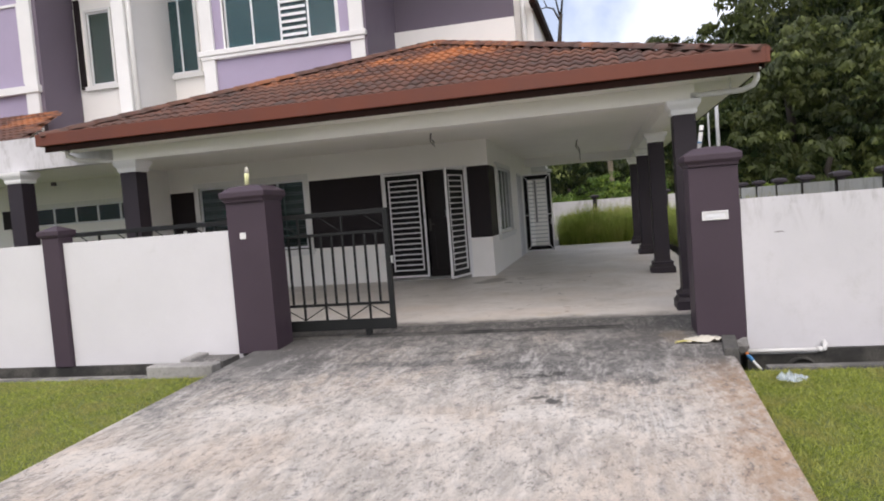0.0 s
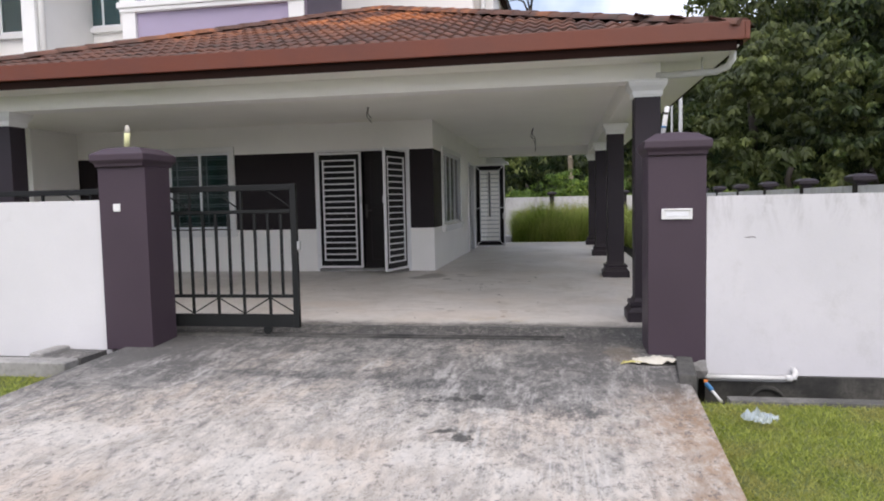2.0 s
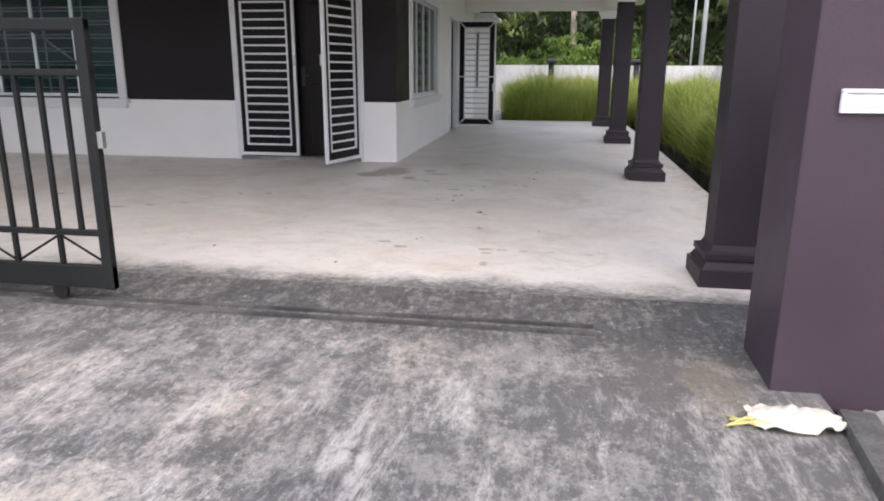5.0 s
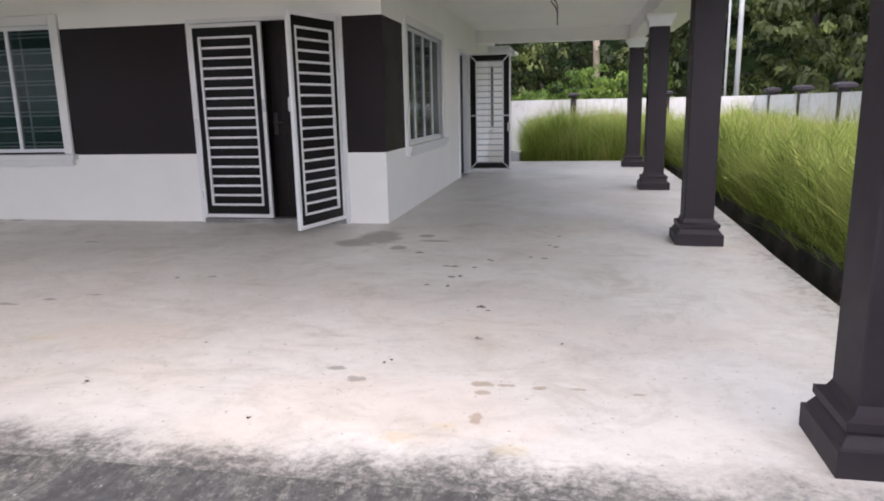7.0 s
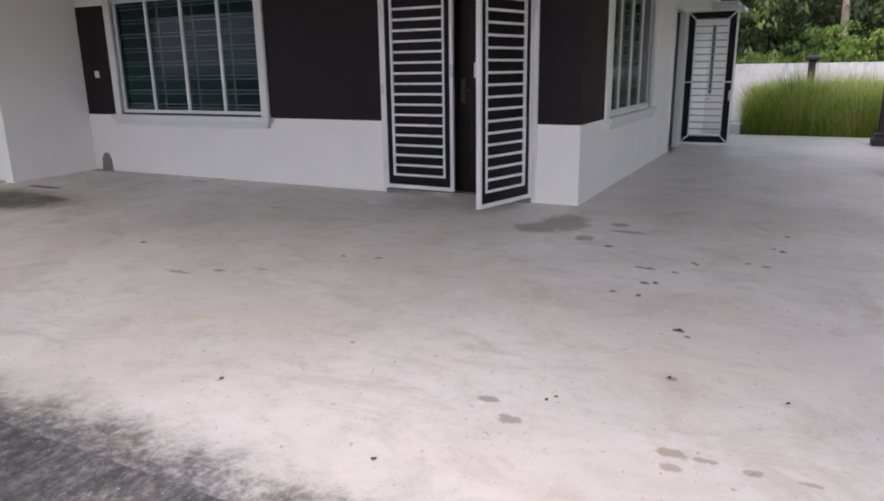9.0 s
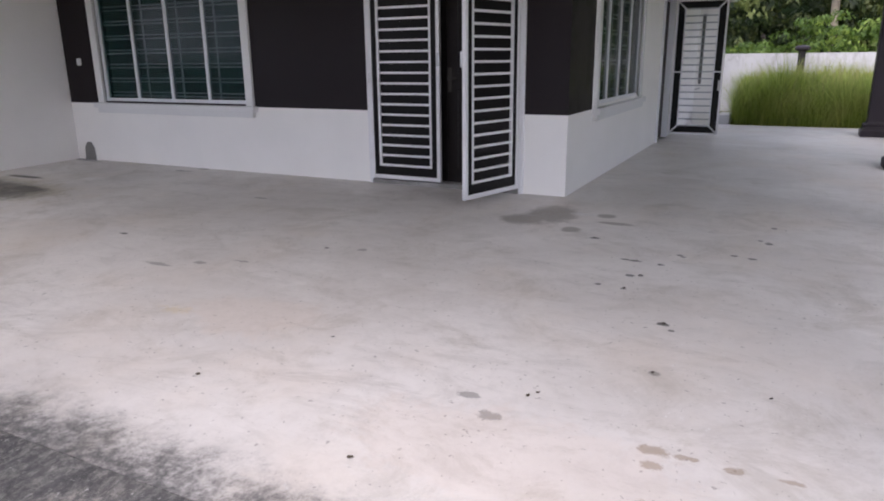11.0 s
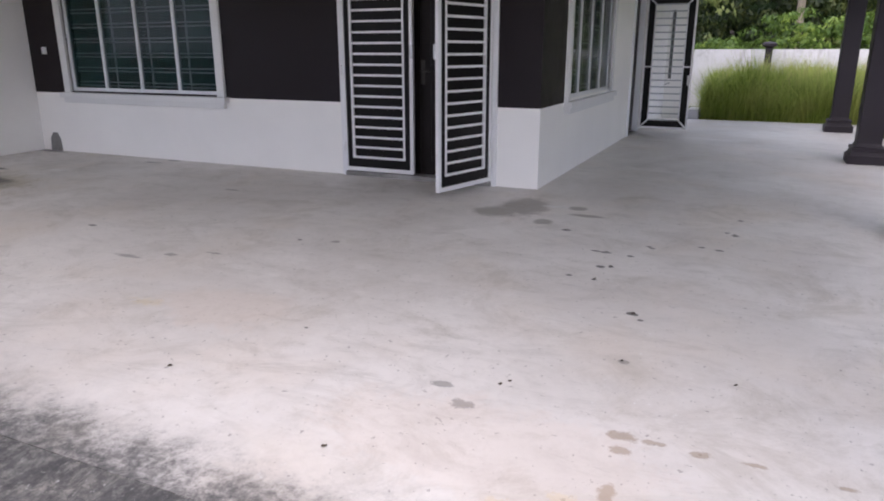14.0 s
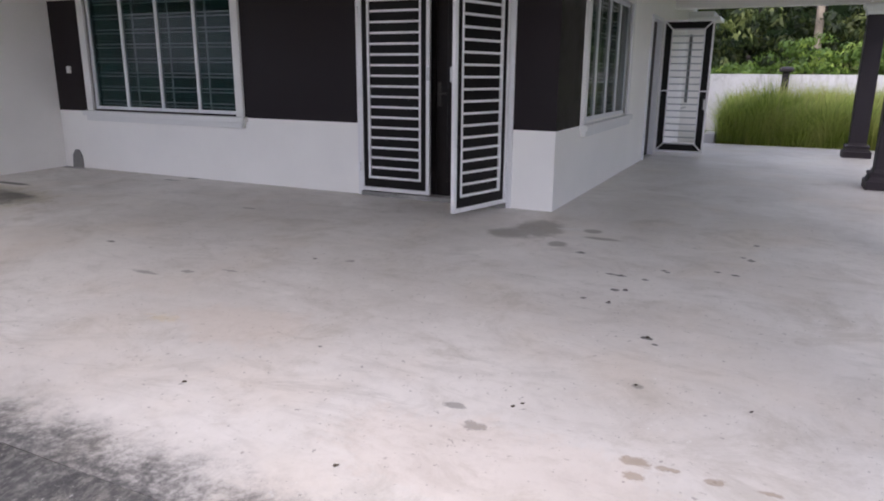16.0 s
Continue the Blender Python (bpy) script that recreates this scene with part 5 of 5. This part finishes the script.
def lean_edge(p):
    p[:, 0] += 0.045 * np.minimum(0.0, p[:, 1] + 7.0) * np.clip((6.0 - p[:, 0]) / 2.84, 0.0, 1.0)
    return p


near = np.concatenate([lean_edge(scatter(150000, 3.16, 7.5, -11.5, -6.86)), scatter(100000, -6.5, -2.01, -11.5, -6.64), scatter(14000, 7.5, 14, -10, -6.86), scatter(12000, -11, -6.5, -10, -6.64)])
blades("lawn_grass", near, lawn_z, 0.018, 0.05, 0.005, 0.8, M["lawn"], "short mown lawn with dry patches", 1, 1)
side = np.concatenate([scatter(24000, 4.1, 6.8, -4.5, 9.5), scatter(9000, 4.06, 4.5, -4.5, 8.5)])
blades("side_grass", side, lambda x, y: -0.12, 0.30, 1.15, 0.006, 0.20, M["tall"], "dense tall wild grass along the side drain", 3, 2, (0.9, 0.6))
tall = np.concatenate([scatter(10000, 4.1, 6.8, 9.5, 13.5), scatter(15000, 0.8, 4.1, 8.55, 13.5), scatter(3000, 1.0, 4.1, 8.5, 9.2)])
blades("tall_grass", tall, lambda x, y: -0.12, 0.40, 1.3, 0.007, 0.18, M["tall"], "dense tall wild grass filling the side yard", 2, 2, (0.92, 0.6))
# short crossing leaves at all heights of the thicket
lift = random.Random(9)


def thicket(x, y):
    return -0.12 + lift.random() ** 1.3 * (0.78 + 0.30 * noise.noise((x * 0.9, y * 0.9, 2)) + 0.2 * noise.noise((x * 2.7, y * 2.7, 5)))


leafy = np.concatenate([scatter(60000, 4.05, 6.8, -4.5, 9.5), scatter(26000, 4.0, 4.5, -4.5, 8.5), scatter(14000, 4.1, 6.8, 9.5, 13.5), scatter(40000, 0.8, 4.1, 8.52, 13.5)])
blades("grass_leaves", leafy, thicket, 0.12, 0.36, 0.008, 0.65, M["thatch"], "tangled weed leaves among the wild grass", 8, 1)

stems = np.concatenate([scatter(1600, 4.2, 6.8, -4.0, 13.4), scatter(1200, 0.9, 4.1, 8.7, 13.4)])
blades("grass_stems", stems, lambda x, y: -0.12, 0.95, 1.6, 0.007, 0.16, M["stem"], "tall seeding grass stems above the wild grass", 6)

hb = bmesh.new()
hx = [-60, -30, -10, 0, 8, 16, 26, 40, 70]
hy = [19, 24, 32, 44, 60]
gz = [[hb.verts.new((x, y - max(0, x - 9) * 0.75, -0.8 + (y - 19) * (0.22 + 0.22 / (1 + math.exp(-(x - 8) / 4))) + noise.noise((x * 0.1, y * 0.1, 0)))) for y in hy] for x in hx]
for i in range(len(hx) - 1):
    for j in range(len(hy) - 1):
        hb.faces.new((gz[i][j], gz[i + 1][j], gz[i + 1][j + 1], gz[i][j + 1]))
# Dark backdrop that fills the gaps between trees with painted shade.
setting("hillside", hb, M["hill"], label="wooded hillside behind the plot, coloured dark for the shade between trees")


def crown_mesh(name, seed, r, h, clumps, leaves, size, material, tight=1.0):
    """Leaf sprays grouped in clumps over an uneven crown."""
    q = np.random.RandomState(seed)
    vs, fs = [], []
    for c in range(clumps):
        a, t = q.uniform(0, math.tau), q.uniform(-0.95, 1.0)
        rad = r * math.sqrt(max(0.05, 1 - t * t)) * q.uniform(0.55, 1.1)
        cen = np.array([math.cos(a) * rad, math.sin(a) * rad, h * (0.5 + 0.5 * t) + q.normal(0, 0.2)])
        cr = r * q.uniform(0.12, 0.30) * tight
        for k in range(leaves):
            d = q.normal(size=3)
            d /= np.linalg.norm(d)
            d[2] = abs(d[2]) * 0.8 - 0.15
            p = cen + d * cr * q.uniform(0.6, 1.05)
            ax = np.cross(d, q.normal(size=3))
            ax /= np.linalg.norm(ax) + 1e-6
            b = np.cross(d, ax) + d * 0.35 + np.array((0, 0, -0.35))
            s = size * q.uniform(0.6, 1.35)
            i = len(vs)
            vs += [p - b * s, p + ax * s * 0.45, p + b * s, p - ax * s * 0.45]
            fs.append((i, i + 1, i + 2, i + 3))
    me = bpy.data.meshes.new(name)
    me.from_pydata([tuple(map(float, v)) for v in vs], [], fs)
    me.materials.append(material)
    return me


def trunk_mesh(seed, h, r, material):
    q = random.Random(seed)
    bm = tube([(q.uniform(-0.15, 0.15) * k, q.uniform(-0.15, 0.15) * k, h * k / 4) for k in range(5)], r, 8, r * 0.45)
    me1 = mesh_of("trunk", bm, material)
    return me1


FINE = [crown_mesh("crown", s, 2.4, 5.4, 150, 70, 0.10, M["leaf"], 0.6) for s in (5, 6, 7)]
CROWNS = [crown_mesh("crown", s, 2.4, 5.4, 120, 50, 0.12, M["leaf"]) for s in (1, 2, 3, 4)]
SHRUBS = [crown_mesh("shrub_crown", s, 1.3, 2.0, 75, 85, 0.05, M["leafbright"]) for s in (11, 12)]
TRUNKS = [trunk_mesh(s, 2.8, 0.16, M["bark"]) for s in (1, 2)]


def tree(x, y, z, s, k, rot, lab="dense dark green jungle tree hung with creepers", low=0.0, fine=False):
    t = thing("tree", lab, "tree", (x, y, z), "jungle trees")
    part("trunk", TRUNKS[k % 2], None, t)
    c = part("crown", FINE[k % 3] if fine else CROWNS[k % 4], None, t)
    c.location = (0, 0, 0.6 - low)
    t.rotation_euler, t.scale = (0, 0, rot), (s, s, s * 1.12)
    return t


def hill_z(x, y):
    yy = y + max(0, x - 9) * 0.75
    return -0.8 + max(0, yy - 19) * (0.22 + 0.22 / (1 + math.exp(-(x - 8) / 4)))


rt = random.Random(21)
# rows of trees climbing the slope
for row, (yb, n) in enumerate(((17.5, 13), (20.5, 14), (24.5, 14), (29.5, 13), (36, 12), (44, 10))):
    for i in range(n):
        x = 8.2 + i * (2.5 + row * 0.35) + rt.uniform(-0.8, 0.8)
        y = yb - max(0, x - 9) * 0.75 + rt.uniform(-1.0, 1.0)
        size = rt.uniform(0.9, 1.3) * (1 + row * 0.12)
        if x < 2.4 + 0.145 * (y + 13.3) + 2.3 * size:
            continue
        tree(x, y, hill_z(x, y) - 0.3, size, i + row, rt.uniform(0, 6.28), fine=row < 2)
for i in range(9):
    x = -6.5 + i * 1.75 + rt.uniform(-0.5, 0.5)
    y = 20.5 + rt.uniform(-0.8, 1.6)
    tree(x, y, -0.9, rt.uniform(0.75, 1.0), i, rt.uniform(0, 6.28))
for i in range(10):
    x = -12 + i * 3.0 + rt.uniform(-0.8, 0.8)
    tree(x, 33 + rt.uniform(-1.5, 2), 3.6 + rt.uniform(-0.8, 1.0), rt.uniform(0.8, 1.15), i, rt.uniform(0, 6.28))
for i, (x, y, s) in enumerate(((1.6, 16.6, 1.25), (3.3, 16.4, 1.35), (4.6, 17.2, 1.1), (0.2, 16.8, 0.95), (6.2, 16.6, 0.9), (8.4, 14.0, 0.9), (9.0, 10.6, 0.9), (9.4, 7.0, 0.85), (9.7, 3.4, 0.9), (9.9, 0.2, 0.85))):
    t = thing("shrub", "bright green leafy shrub behind the boundary wall", "shrub", (x, y, -0.5), "shrubs behind the wall")
    part("foliage", SHRUBS[i % 2], None, t)
    t.rotation_euler, t.scale = (0, 0, i * 1.1), (s, s, s)
gt2 = thing("forest_trunk", "tall pale straight tree trunk behind the wall", "tree trunk", (2.6, 19.0, -0.9))
part("trunk", tube([(0, 0, 0), (0.1, 0, 3), (0.02, 0, 7)], 0.14, 8, 0.10), M["barkpale"], gt2)


def bare(x, y, z):
    t = thing("bare_tree", "dead leafless tree with crooked grey branches", "tree", (x, y, z))
    part("trunk", tube([(0, 0, 0), (0.1, 0, 5), (-0.1, 0, 8.5), (0.15, 0, 10.5)], 0.24, 8, 0.13), M["bark"], t)
    for pts, r in ((((0.1, 0, 9.9), (-0.4, 0, 11.0), (-0.9, 0, 11.2), (-1.5, 0, 11.1)), 0.09), (((0.15, 0, 10.4), (0.35, 0, 11.8), (0.9, 0, 12.8), (1.3, 0, 14.0)), 0.10), (((0.1, 0, 10.2), (-0.25, 0, 12.0), (-0.5, 0, 13.4)), 0.08), (((-0.9, 0, 11.2), (-1.1, 0, 11.8), (-1.6, 0, 12.2)), 0.05), (((0.6, 0, 12.3), (0.5, 0, 13.2), (0.75, 0, 13.9)), 0.05)):
        part("limb", tube(pts, r, 6, r * 0.35), M["bark"], t)


bare(0.0, 42.0, 5.4)
